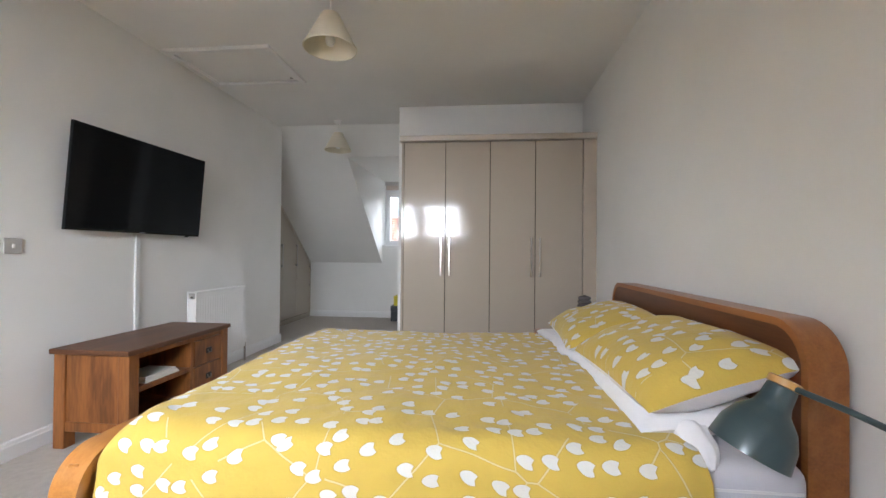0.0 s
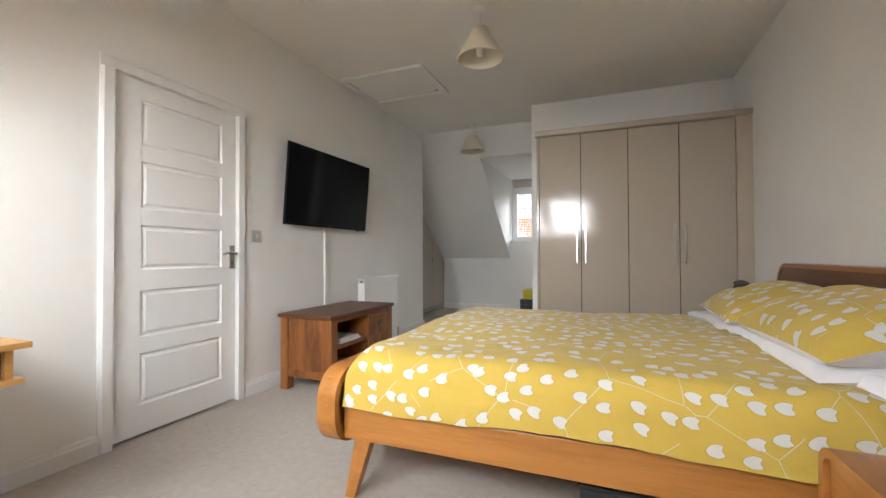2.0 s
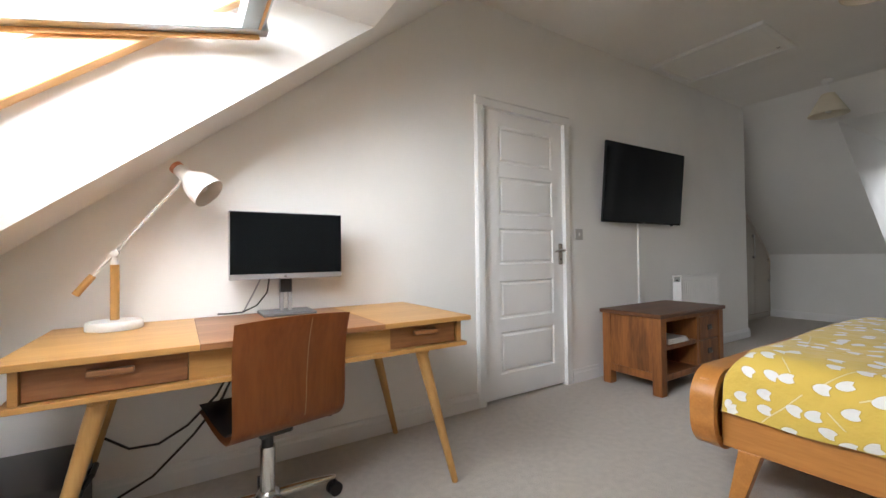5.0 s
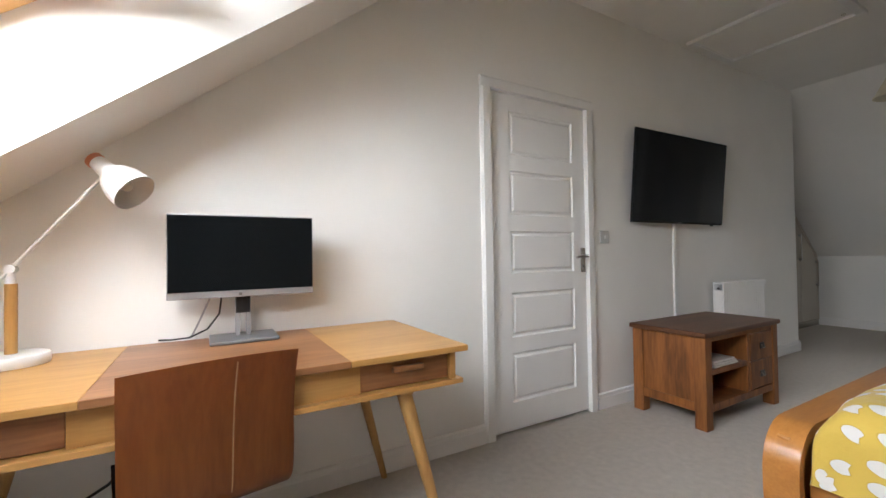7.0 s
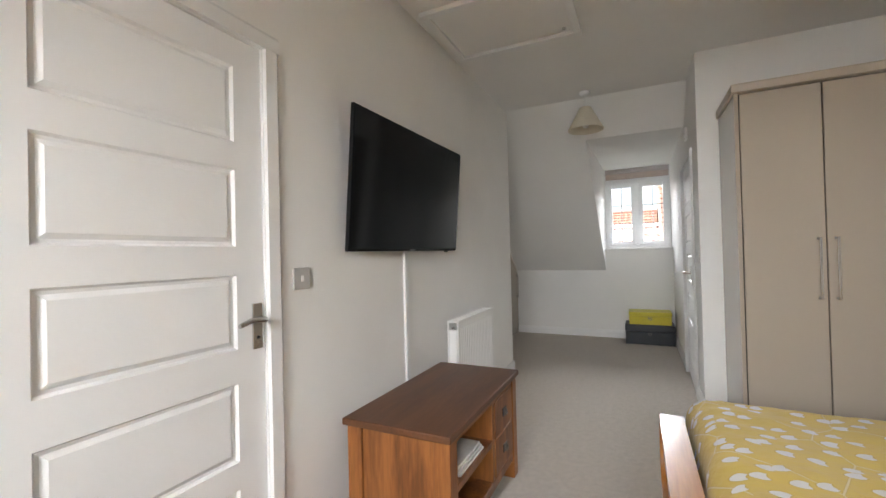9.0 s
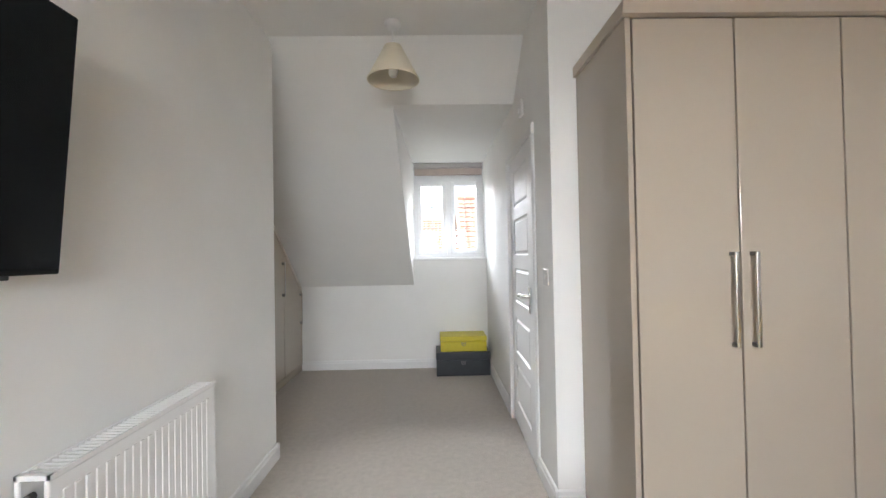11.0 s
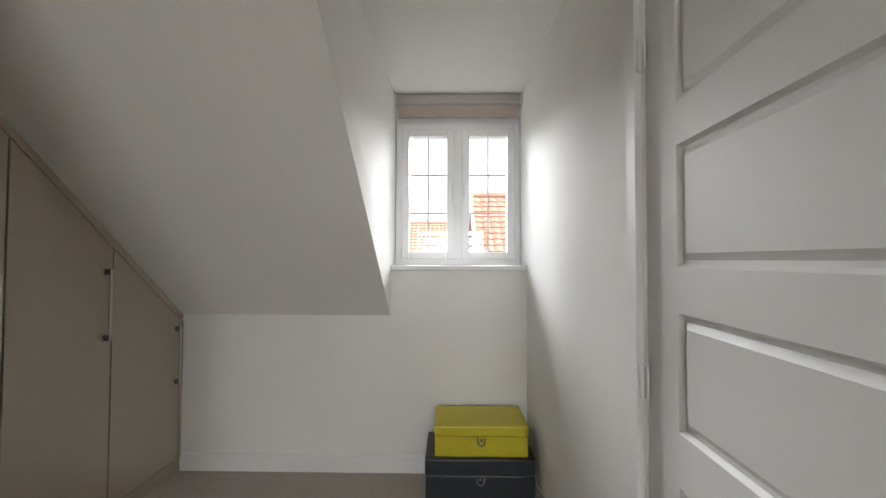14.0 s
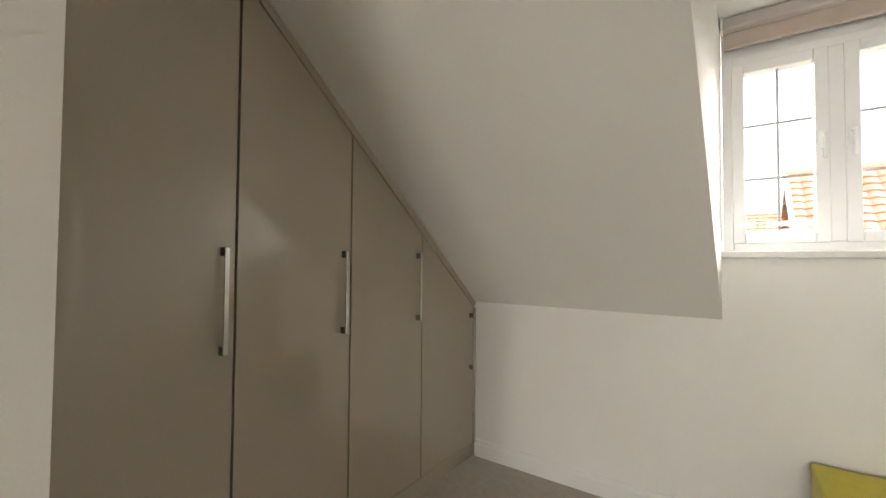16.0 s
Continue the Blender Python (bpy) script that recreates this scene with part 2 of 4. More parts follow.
M_brick = mat("pale_brick_far", (0.36, 0.2, 0.15), 0.85, vary=0.15, scale=8)
M_ground = mat("suburban_ground", (0.12, 0.13, 0.08), 0.95, vary=0.3, scale=0.3)
M_smoke = mat("ribbed_smoked_glass", (0.10, 0.085, 0.085), 0.15, vary=0.05, coat=0.5)
M_page = mat("magazine_paper", (0.74, 0.73, 0.70), 0.6, vary=0.06, scale=60)
M_leather = mat("black_leather", (0.02, 0.02, 0.021), 0.45, vary=0.08, bump=0.1, bump_scale=150)
M_bulb = mat("opal_bulb", (0.85, 0.83, 0.78), 0.3, vary=0)
M_plate = mat("satin_grey_plate", (0.50, 0.49, 0.475), 0.35, metal=0.3, vary=0.03)
M_plate2 = mat("white_plate", (0.70, 0.69, 0.67), 0.4, vary=0.03)
M_copper = mat("copper", (0.6, 0.25, 0.14), 0.3, metal=0.9, vary=0.05)

# ---- mesh helpers ----
ORIGIN = {}


def thing(name, loc, label="", category="", group="", kind=""):
    ob = new(name)
    ob.location = loc
    ORIGIN[ob.name] = Vector(loc)
    ob.empty_display_size = 0.1
    return tagged(ob, label, category, group, kind)


def part(name, bm, material, parent=None, label="", smooth=False):
    """One mesh from a bmesh in world metres, under a thing or a part."""
    o = ORIGIN[parent.name] if parent else Vector((0, 0, 0))
    bmesh.ops.translate(bm, verts=bm.verts, vec=-o)
    bmesh.ops.recalc_face_normals(bm, faces=bm.faces)
    me = bpy.data.meshes.new(name)
    bm.to_mesh(me)
    bm.free()
    me.materials.append(material)
    if smooth:
        me.shade_smooth()
        me.set_sharp_from_angle(angle=radians(38))
    ob = new(name, me)
    ob.parent = parent
    ORIGIN[ob.name] = o
    return tagged(ob, label)


def setting(name, bm, material, label, category, smooth=False):
    return tagged(part(name, bm, material, None, label, smooth), label, category, kind="structure")


def box(x0, x1, y0, y1, z0, z1, bev=0.0, seg=2, bm=None):
    own = bmesh.new()
    bmesh.ops.create_cube(own, size=1)
    bmesh.ops.transform(own, verts=own.verts, matrix=Matrix.LocRotScale(((x0 + x1) / 2, (y0 + y1) / 2, (z0 + z1) / 2), None, (abs(x1 - x0), abs(y1 - y0), abs(z1 - z0))))
    if bev:
        bmesh.ops.bevel(own, geom=own.edges[:], offset=bev, segments=seg, affect="EDGES", profile=0.5)
    return merge(bm, own)


def merge(bm, own):
    if bm is None:
        return own
    me = bpy.data.meshes.new("tmp")
    own.to_mesh(me)
    own.free()
    bm.from_mesh(me)
    bpy.data.meshes.remove(me)
    return bm


def prism(poly, axis, a, b, bm=None, bev=0.0):
    """A polygon drawn in the two other axes, drawn out along axis from a to b."""
    own = bmesh.new()

    def place(u, v, w):
        return {"x": (w, u, v), "y": (u, w, v), "z": (u, v, w)}[axis]
    lo = [own.verts.new(place(u, v, a)) for u, v in poly]
    hi = [own.verts.new(place(u, v, b)) for u, v in poly]
    own.faces.new(lo)
    own.faces.new(hi[::-1])
    for i in range(len(poly)):
        own.faces.new((lo[i], hi[i], hi[(i + 1) % len(poly)], lo[(i + 1) % len(poly)]))
    if bev:
        bmesh.ops.recalc_face_normals(own, faces=own.faces)
        bmesh.ops.bevel(own, geom=own.edges[:], offset=bev, segments=2, affect="EDGES", profile=0.5)
    return merge(bm, own)


def tube(points, radius, n=12, bm=None):
    """A round bar along points; radius: one number or one for each point."""
    own = bmesh.new()
    pts = [Vector(p) for p in points]
    rad = radius if isinstance(radius, (list, tuple)) else [radius] * len(pts)
    rings = []
    side = None
    for i, p in enumerate(pts):
        d = (pts[min(i + 1, len(pts) - 1)] - pts[max(i - 1, 0)]).normalized()
        if side is None:
            side = d.orthogonal().normalized()
        side = (side - d * side.dot(d)).normalized()
        up = d.cross(side)
        rings.append([own.verts.new(p + rad[i] * (math.cos(k * math.tau / n) * side + math.sin(k * math.tau / n) * up)) for k in range(n)])
    for r, s in zip(rings, rings[1:]):
        for k in range(n):
            own.faces.new((r[k], r[(k + 1) % n], s[(k + 1) % n], s[k]))
    own.faces.new(rings[0][::-1])
    own.faces.new(rings[-1])
    return merge(bm, own)


def lathe(profile, center, n=32, m=None, bm=None, close=True):
    """A turned body: (radius, height) pairs about the z axis, moved by m or to center."""
    own = bmesh.new()
    rings = [[own.verts.new((r * math.cos(k * math.tau / n), r * math.sin(k * math.tau / n), z)) for k in range(n)] for r, z in profile]
    for r, s in zip(rings, rings[1:]):
        for k in range(n):
            own.faces.new((r[k], r[(k + 1) % n], s[(k + 1) % n], s[k]))
    if close:
        own.faces.new(rings[0][::-1])
        own.faces.new(rings[-1])
    bmesh.ops.transform(own, verts=own.verts, matrix=m if m is not None else Matrix.Translation(center))
    return merge(bm, own)


def sheet(nu, nv, f, scale=(1, 1), bm=None):
    """A grid of f(u, v) for u, v from 0 to 1, with UVs of scale metres."""
    own = bmesh.new()
    lay = own.loops.layers.uv.new("UVMap")
    grid = [[own.verts.new(f(i / nu, j / nv)) for j in range(nv + 1)] for i in range(nu + 1)]
    for i in range(nu):
        for j in range(nv):
            fa = own.faces.new((grid[i][j], grid[i + 1][j], grid[i + 1][j + 1], grid[i][j + 1]))
            for lo, (a, c) in zip(fa.loops, ((i, j), (i + 1, j), (i + 1, j + 1), (i, j + 1))):
                lo[lay].uv = (a / nu * scale[0], c / nv * scale[1])
    return own


def turned(bm, m):
    bmesh.ops.transform(bm, verts=bm.verts, matrix=m)
    return bm


def beam(p, q, w, d, w2=None, d2=None, bev=0.003):
    """A tapered square leg from p to q."""
    own = bmesh.new()
    w2, d2 = w2 or w, d2 or d
    a = [own.verts.new((p[0] + sx * w / 2, p[1] + sy * d / 2, p[2])) for sx, sy in ((-1, -1), (1, -1), (1, 1), (-1, 1))]
    c = [own.verts.new((q[0] + sx * w2 / 2, q[1] + sy * d2 / 2, q[2])) for sx, sy in ((-1, -1), (1, -1), (1, 1), (-1, 1))]
    own.faces.new(a)
    own.faces.new(c[::-1])
    for i in range(4):
        own.faces.new((a[i], a[(i + 1) % 4], c[(i + 1) % 4], c[i]))
    bmesh.ops.recalc_face_normals(own, faces=own.faces)
    bmesh.ops.bevel(own, geom=own.edges[:], offset=bev, segments=2, affect="EDGES", profile=0.5)
    return own


# ---- structure ----
CEIL, EAST, FAR, DX, SILL, HEAD = 2.71, 3.57, 6.085, 0.797, 1.252, 2.40
SL = 0.82                       # rise of the far roof slope
YC = FAR - (CEIL - 0.955) / SL  # where it meets the ceiling
YH = FAR - (HEAD - 0.955) / SL  # where it meets the dormer's ceiling


def far_z(y):
    return 0.955 + SL * (FAR - y)


def near_z(y):
    return 2.79 + 0.8 * y


setting("floor", box(-1.2, 3.75, -2.5, 6.45, -0.2, 0.0), M_carpet, "pale beige cut-pile carpet, slightly trodden", "carpet")

w = prism([(-2.42, -0.1), (0.055, -0.1), (0.055, 2.80), (-0.1, 2.80), (-2.42, 0.95)], "x", -0.12, 0.0)
box(-0.12, 0.0, 0.055, 0.865, 2.015, 2.80, bm=w)
box(-0.12, 0.0, 0.865, 4.005, -0.1, 2.80, bm=w)
box(-0.70, -0.12, 3.88, 4.005, -0.1, 2.80, bm=w)
setting("wall_west", w, M_wall, "off-white painted gable wall with a door opening", "wall")
setting("wall_south", box(0.0, EAST, -2.42, -2.30, -0.1, 1.0), M_wall, "low off-white knee wall under the roof slope", "wall")
setting("wall_east", box(EAST, EAST + 0.12, -2.42, 3.57, -0.1, 2.80), M_wall, "plain off-white painted wall behind the bed", "wall")
w = box(1.64, EAST, 3.39, 3.57, -0.1, 2.80)
box(1.64, 1.76, 3.57, 3.779, -0.1, 2.80, bm=w)
box(1.64, 1.76, 3.779, 4.571, 2.015, 2.80, bm=w)
box(1.64, 1.76, 4.571, 6.42, -0.1, 2.80, bm=w)
setting("wall_north", w, M_wall, "off-white painted partition with a narrow end and a door opening", "wall")
w = box(-0.70, 1.64, FAR, 6.42, -0.1, SILL - 0.02)
setting("wall_far", w, M_wall, "off-white knee wall below the dormer window", "wall")
setting("wall_alcove", box(-1.12, -1.0, 3.92, 6.42, -0.1, 2.80), M_wall, "plain wall behind the fitted cupboards", "wall")

setting("ceiling", box(-1.1, EAST + 0.12, -0.1, YC, CEIL, CEIL + 0.12), M_ceil, "flat white painted ceiling", "ceiling")
s = prism([(YC, CEIL), (6.42, far_z(6.42)), (6.42, far_z(6.42) + 0.16), (YC, CEIL + 0.12)], "x", -1.1, 0.66)
cheek = prism([(YH, HEAD), (FAR, 0.955), (FAR, SILL), (6.42, SILL), (6.42, HEAD)], "x", 0.66, DX)
for v in cheek.verts:
    if v.co.x > 0.7 and v.co.y < FAR - 0.1:
        v.co.x -= 0.045
merge(s, cheek)
prism([(YC, CEIL), (YH, HEAD), (YH, HEAD + 0.14), (YC, CEIL + 0.12)], "x", 0.66, 1.64, bm=s)
box(0.66, 1.64, YH, 6.42, HEAD, HEAD + 0.12, bm=s)
setting("ceiling_slope_far", s, M_ceil, "white sloping ceiling with the dormer's cheek and soffit", "ceiling")

RX0, RX1 = 0.36, 2.15
s = prism([(-0.1, CEIL), (-2.42, near_z(-2.42)), (-2.42, near_z(-2.42) + 0.47), (-0.1, CEIL + 0.47)], "x", -0.12, RX0)
prism([(-0.1, CEIL), (-2.42, near_z(-2.42)), (-2.42, near_z(-2.42) + 0.47), (-0.1, CEIL + 0.47)], "x", RX1, EAST + 0.12, bm=s)
prism([(-0.1, CEIL), (-0.86, near_z(-0.86)), (-1.43, near_z(-0.86)), (-0.1, CEIL + 0.47)], "x", RX0, RX1, bm=s)
prism([(-2.24, near_z(-2.24)), (-2.42, near_z(-2.42)), (-2.42, near_z(-2.42) + 0.47), (-2.24, near_z(-2.24) + 0.47)], "x", RX0, RX1, bm=s)
setting("ceiling_slope_near", s, M_ceil, "white sloping ceiling with a deep roof-window recess", "ceiling")


def skirting(name, poly_axis, a, b, at, sign):
    prof = [(0, 0), (0.016, 0), (0.016, 0.073), (0.012, 0.082), (0.010, 0.097), (0.004, 0.104), (0, 0.104)]
    bm = prism([(at + sign * u, v) for u, v in prof], poly_axis, a, b)
    setting(name, bm, M_trim, "white painted moulded skirting board", "skirting")


skirting("baseboard", "y", -2.3, -0.002, 0.0, 1)
skirting("baseboard", "y", 0.922, 4.005, 0.0, 1)
skirting("baseboard", "x", -0.47, 0.016, 4.005, 1)
skirting("baseboard", "x", -0.49, 1.624, FAR, -1)
skirting("baseboard", "y", 4.626, FAR, 1.64, -1)
skirting("baseboard", "y", 3.374, 3.725, 1.64, -1)
skirting("baseboard", "x", 1.624, 1.775, 3.39, -1)
skirting("baseboard", "y", -2.3, 2.825, EAST, -1)
skirting("baseboard", "x", 0.0, EAST, -2.30, 1)


# ---- doors ----
def room_door(name, label, ajar=0.0):
    """A five-panel door in its frame, made for the west wall (hinges at the low-y side), as a thing with its base at the hinge."""
    d = thing(name, (0, 0.07, 0), label, "door", kind="structure")
    o = Vector((0, 0.07, 0))
    arch = [(0.0, 0.0), (0.018, 0.0), (0.018, 0.05), (0.012, 0.058), (0.008, 0.065), (0.0, 0.065)]
    for nm, y, sg in (("architrave", 0.065, -1), ("architrave", 0.855, 1)):
        part(nm, prism([(u, y + sg * v) for u, v in arch], "z", 0.0, 2.004), M_trim, d)
    part("architrave", prism([(u, 2.005 + v) for u, v in arch], "y", 0.0, 0.92), M_trim, d)
    part("door_lining", box(-0.12, 0.0, 0.055, 0.068, 0, 2.005), M_trim, d)
    part("door_lining", box(-0.12, 0.0, 0.852, 0.865, 0, 2.005), M_trim, d)
    part("door_lining", box(-0.12, 0.0, 0.068, 0.852, 2.003, 2.015), M_trim, d)
    # added dark sheet: the shade round and under the leaf is its colour
    part("door_backing", box(-0.12, -0.10, 0.068, 0.852, 0, 2.003), M_gap, d)
    turn = Matrix.Translation((0, 0.07, 0)) @ Matrix.Rotation(-ajar, 4, "Z") @ Matrix.Translation((0, -0.07, 0))
    # leaf: rails and stiles round five raised panels
    y0, y1, z0, z1, x0, x1 = 0.071, 0.849, 0.018, 2.000, -0.046, -0.008
    py0, py1 = 0.214, 0.738
    zs = [(0.180, 0.467), (0.559, 0.821), (0.936, 1.187), (1.284, 1.547), (1.640, 1.900)]
    leaf = bmesh.new()
    box(x0, x1, y0, py0, z0, z1, bm=leaf)
    box(x0, x1, py1, y1, z0, z1, bm=leaf)
    edges = [z0] + [v for p in zs for v in p] + [z1]
    for a, b in zip(edges[::2], edges[1::2]):
        box(x0, x1, py0, py1, a, b, bm=leaf)
    body = part("leaf", turned(leaf, turn), M_trim, d)
    for a, b in zs:
        bm = bmesh.new()
        rings = []
        for inset, x in ((0, x1), (0.007, x1 - 0.011), (0.016, x1 - 0.012), (0.03, x1 - 0.003), (0.034, x1 - 0.003)):
            rings.append([bm.verts.new((x, py0 + inset, a + inset)), bm.verts.new((x, py1 - inset, a + inset)),
                          bm.verts.new((x, py1 - inset, b - inset)), bm.verts.new((x, py0 + inset, b - inset))])
        for r, q in zip(rings, rings[1:]):
            for k in range(4):
                bm.faces.new((r[k], r[(k + 1) % 4], q[(k + 1) % 4], q[k]))
        bm.faces.new(rings[-1])
        part("panel", turned(bm, turn), M_trim, body)
    h = box(-0.004, 0.004, 0.792, 0.832, 0.925, 1.085, 0.002)
    plate = part("handle_plate", turned(h, turn), M_chrome, d, "polished chrome lever handle plate")
    lev = tube([(0.0, 0.812, 1.03), (0.03, 0.812, 1.03), (0.046, 0.806, 1.03), (0.05, 0.79, 1.031), (0.05, 0.745, 1.034), (0.05, 0.715, 1.026), (0.052, 0.700, 1.022)],
               [0.011, 0.011, 0.011, 0.010, 0.009, 0.0085, 0.007], 12)
    part("lever", turned(lev, turn), M_chrome, plate, smooth=True)
    part("keyhole", turned(tube([(0.003, 0.812, 0.965), (0.006, 0.812, 0.965)], 0.006, 10), turn), M_black, plate)
    part("latch_plate", turned(box(-0.038, -0.01, y1 - 0.001, y1 + 0.0015, 0.90, 1.09), turn), M_chromedark, d)
    for z in (0.19, 1.003, 1.812):
        hb = tube([(0.006, 0.068, z - 0.04), (0.006, 0.068, z + 0.04)], 0.007, 10)
        box(-0.002, 0.004, 0.052, 0.088, z - 0.038, z + 0.038, bm=hb)
        part("hinge", hb, M_trim, d, smooth=True)
    return d


room_door("door_1", "closed white five-panel door with chrome lever handle")
d2 = room_door("door_2", "white five-panel door standing very slightly ajar", radians(1.6))
# the second door hangs in the dormer's side wall, its hinges towards the window
d2.matrix_basis = pose(1.64, 4.556, 0, 0, 0, 180) @ Matrix.Diagonal((1, 0.977, 1, 1))


# ---- dormer window ----
def casement_window():
    wd = thing("window_1", (DX, 6.30, SILL), "white double casement window with glazing bars", "window", kind="structure")
    x0, x1, z0, z1, y0, y1 = DX + 0.002, 1.638, SILL + 0.012, 2.222, 6.30, 6.37
    mid = (x0 + x1) / 2
    part("window_frame", box(x0, x0 + 0.045, y0, y1, z0, z1, 0.004), M_upvc, wd)
    part("window_frame", box(x1 - 0.045, x1, y0, y1, z0, z1, 0.004), M_upvc, wd)
    part("window_frame", box(x0 + 0.045, x1 - 0.045, y0, y1, z0, z0 + 0.045, 0.004), M_upvc, wd)
    part("window_frame", box(x0 + 0.045, x1 - 0.045, y0, y1, z1 - 0.045, z1, 0.004), M_upvc, wd)
    part("mullion", box(mid - 0.03, mid + 0.03, y0, y1, z0 + 0.045, z1 - 0.045, 0.004), M_upvc, wd)
    for a, b, inner in ((x0 + 0.04, mid - 0.025, 1), (mid + 0.025, x1 - 0.04, 0)):
        c, e = z0 + 0.04, z1 - 0.04
        s = 0.05
        sash = box(a, a + s, y0 - 0.012, y1 - 0.01, c, e, 0.005)
        box(b - s, b, y0 - 0.012, y1 - 0.01, c, e, 0.005, bm=sash)
        box(a + s, b - s, y0 - 0.012, y1 - 0.01, c, c + s, 0.005, bm=sash)
        box(a + s, b - s, y0 - 0.012, y1 - 0.01, e - s, e, 0.005, bm=sash)
        sa = part("sash", sash, M_upvc, wd)
        g = part("pane", box(a + s - 0.004, b - s + 0.004, y0 + 0.02, y0 + 0.024, c + s - 0.004, e - s + 0.004), M_glass, sa, "clear glass pane")
        g.visible_shadow = False
        part("glazing_bar", box((a + b) / 2 - 0.005, (a + b) / 2 + 0.005, y0 + 0.012, y0 + 0.019, c + s, e - s), M_lead, sa)
        for k in (1, 2):
            z = c + s + (e - c - 2 * s) * k / 3
            part("glazing_bar", box(a + s, b - s, y0 + 0.011, y0 + 0.018, z - 0.005, z + 0.005), M_lead, sa)
        hx = b - 0.022 if inner else a + 0.022
        hd = box(hx - 0.012, hx + 0.012, y0 - 0.022, y0 - 0.012, (c + e) / 2 - 0.02, (c + e) / 2 + 0.06, 0.004)
        tube([(hx, y0 - 0.02, (c + e) / 2 + 0.04), (hx, y0 - 0.045, (c + e) / 2 + 0.04), (hx, y0 - 0.05, (c + e) / 2 + 0.02), (hx, y0 - 0.046, (c + e) / 2 - 0.07)], 0.007, 8, bm=hd)
        part("window_handle", hd, M_upvc, sa, smooth=True)
    part("trickle_vent", box(mid + 0.09, mid + 0.33, y0 - 0.018, y0 - 0.012, z1 - 0.082, z1 - 0.064, 0.003), M_upvc, wd)
    part("head_panel", box(x0, x1, y0 + 0.02, 6.40, z1, HEAD), M_upvc, wd)
    setting("window_sill", box(DX - 0.008, 1.638, FAR - 0.025, 6.31, SILL - 0.02, SILL + 0.012, 0.006), M_trim, "white painted window board", "sill")


casement_window()
bl = thing("roller_blind", (1.2, 6.27, 2.40), "rolled-up taupe fabric roller blind", "blind")
part("head_rail", box(DX + 0.006, 1.632, 6.215, 6.295, 2.335, 2.396, 0.01), M_blindbox, bl, "grey blind rail")
part("fabric", box(DX + 0.016, 1.624, 6.262, 6.272, 2.272, 2.336), M_blind, bl)
part("bottom_bar", box(DX + 0.016, 1.624, 6.255, 6.279, 2.256, 2.274, 0.005), M_blind, bl)
part("end_bracket", box(DX + 0.003, DX + 0.012, 6.205, 6.297, 2.325, 2.398, 0.003), M_upvc, bl)
part("end_bracket", box(1.626, 1.636, 6.205, 6.297, 2.325, 2.398, 0.003), M_upvc, bl)


# ---- roof windows ----
ANG = math.atan(0.8)


def roof_window(name, x0, x1, open_angle):
    """Centre-pivot roof window; local v runs up the slope, w outward."""
    mid_y = -1.83
    base = Matrix.Translation(((x0 + x1) / 2, mid_y, near_z(mid_y) + 0.46)) @ Matrix.Rotation(ANG, 4, "X")
    wd = thing(name, base.translation, "pine roof window tilted open on its pivot", "roof window", kind="structure")
    hw, hv = (x1 - x0) / 2, 0.53
    for nm, b in (("jamb", (-hw, -hw + 0.06, -hv, hv)), ("jamb", (hw - 0.06, hw, -hv, hv)), ("frame_head", (-hw + 0.06, hw - 0.06, hv - 0.07, hv)), ("frame_foot", (-hw + 0.06, hw - 0.06, -hv, -hv + 0.07))):
        part(nm, turned(box(b[0], b[1], b[2], b[3], -0.07, 0.06, 0.004), base), M_pinev if nm == "jamb" else M_pine, wd)
    tilt = base @ Matrix.Rotation(-open_angle, 4, "X")
    sw, sv = hw - 0.065, hv - 0.075
    bars = ((-sw, -sw + 0.06, -sv, sv), (sw - 0.06, sw, -sv, sv), (-sw + 0.06, sw - 0.06, sv - 0.07, sv), (-sw + 0.06, sw - 0.06, -sv, -sv + 0.07))
    for k, b in enumerate(bars):
        rail = ((b[0], b[0] + 0.012, b[2], b[3]), (b[1] - 0.012, b[1], b[2], b[3]), (b[0], b[1], b[3] - 0.010, b[3]), (b[0], b[1], b[2], b[2] + 0.012))[k]
        bar = part("sash_rail", turned(box(*rail, -0.024 if k == 2 else -0.035, -0.018, 0.001), tilt), M_pine, wd)
        part("cladding", turned(box(*b, -0.018, 0.035, 0.003), tilt), M_alu, bar, "grey aluminium cladding")
    g = part("pane", turned(box(-sw + 0.055, sw - 0.055, -sv + 0.065, sv - 0.065, 0.0, 0.006), tilt), M_glass, wd)
    g.visible_shadow = False
    part("vent_bar", turned(tube([(-sw, sv + 0.012, 0.02), (sw, sv + 0.012, 0.02)], 0.018, 10), tilt), M_alu, wd, smooth=True)
    for sx in (-1, 1):
        part("end_cap", turned(box(sx * sw - 0.03, sx * sw + 0.03, sv - 0.16, sv + 0.04, -0.012, 0.045, 0.008), tilt), M_alu, wd)
    return wd


roof_window("window_2", RX0 + 0.015, 1.215, radians(25))
roof_window("window_3", 1.295, RX1 - 0.015, radians(25))
setting("trim", turned(box(-0.04, 0.04, -0.53, 0.53, -0.075, 0.06), Matrix.Translation((1.255, -1.83, near_z(-1.83) + 0.46)) @ Matrix.Rotation(ANG, 4, "X")), M_trim, "white post between the two roof windows", "trim")


# ---- bedroom: wall pieces ----
def tilt_about(x, z, a):
    return Matrix.Translation((x, 0, z)) @ Matrix.Rotation(a, 4, "Y") @ Matrix.Translation((-x, 0, -z))


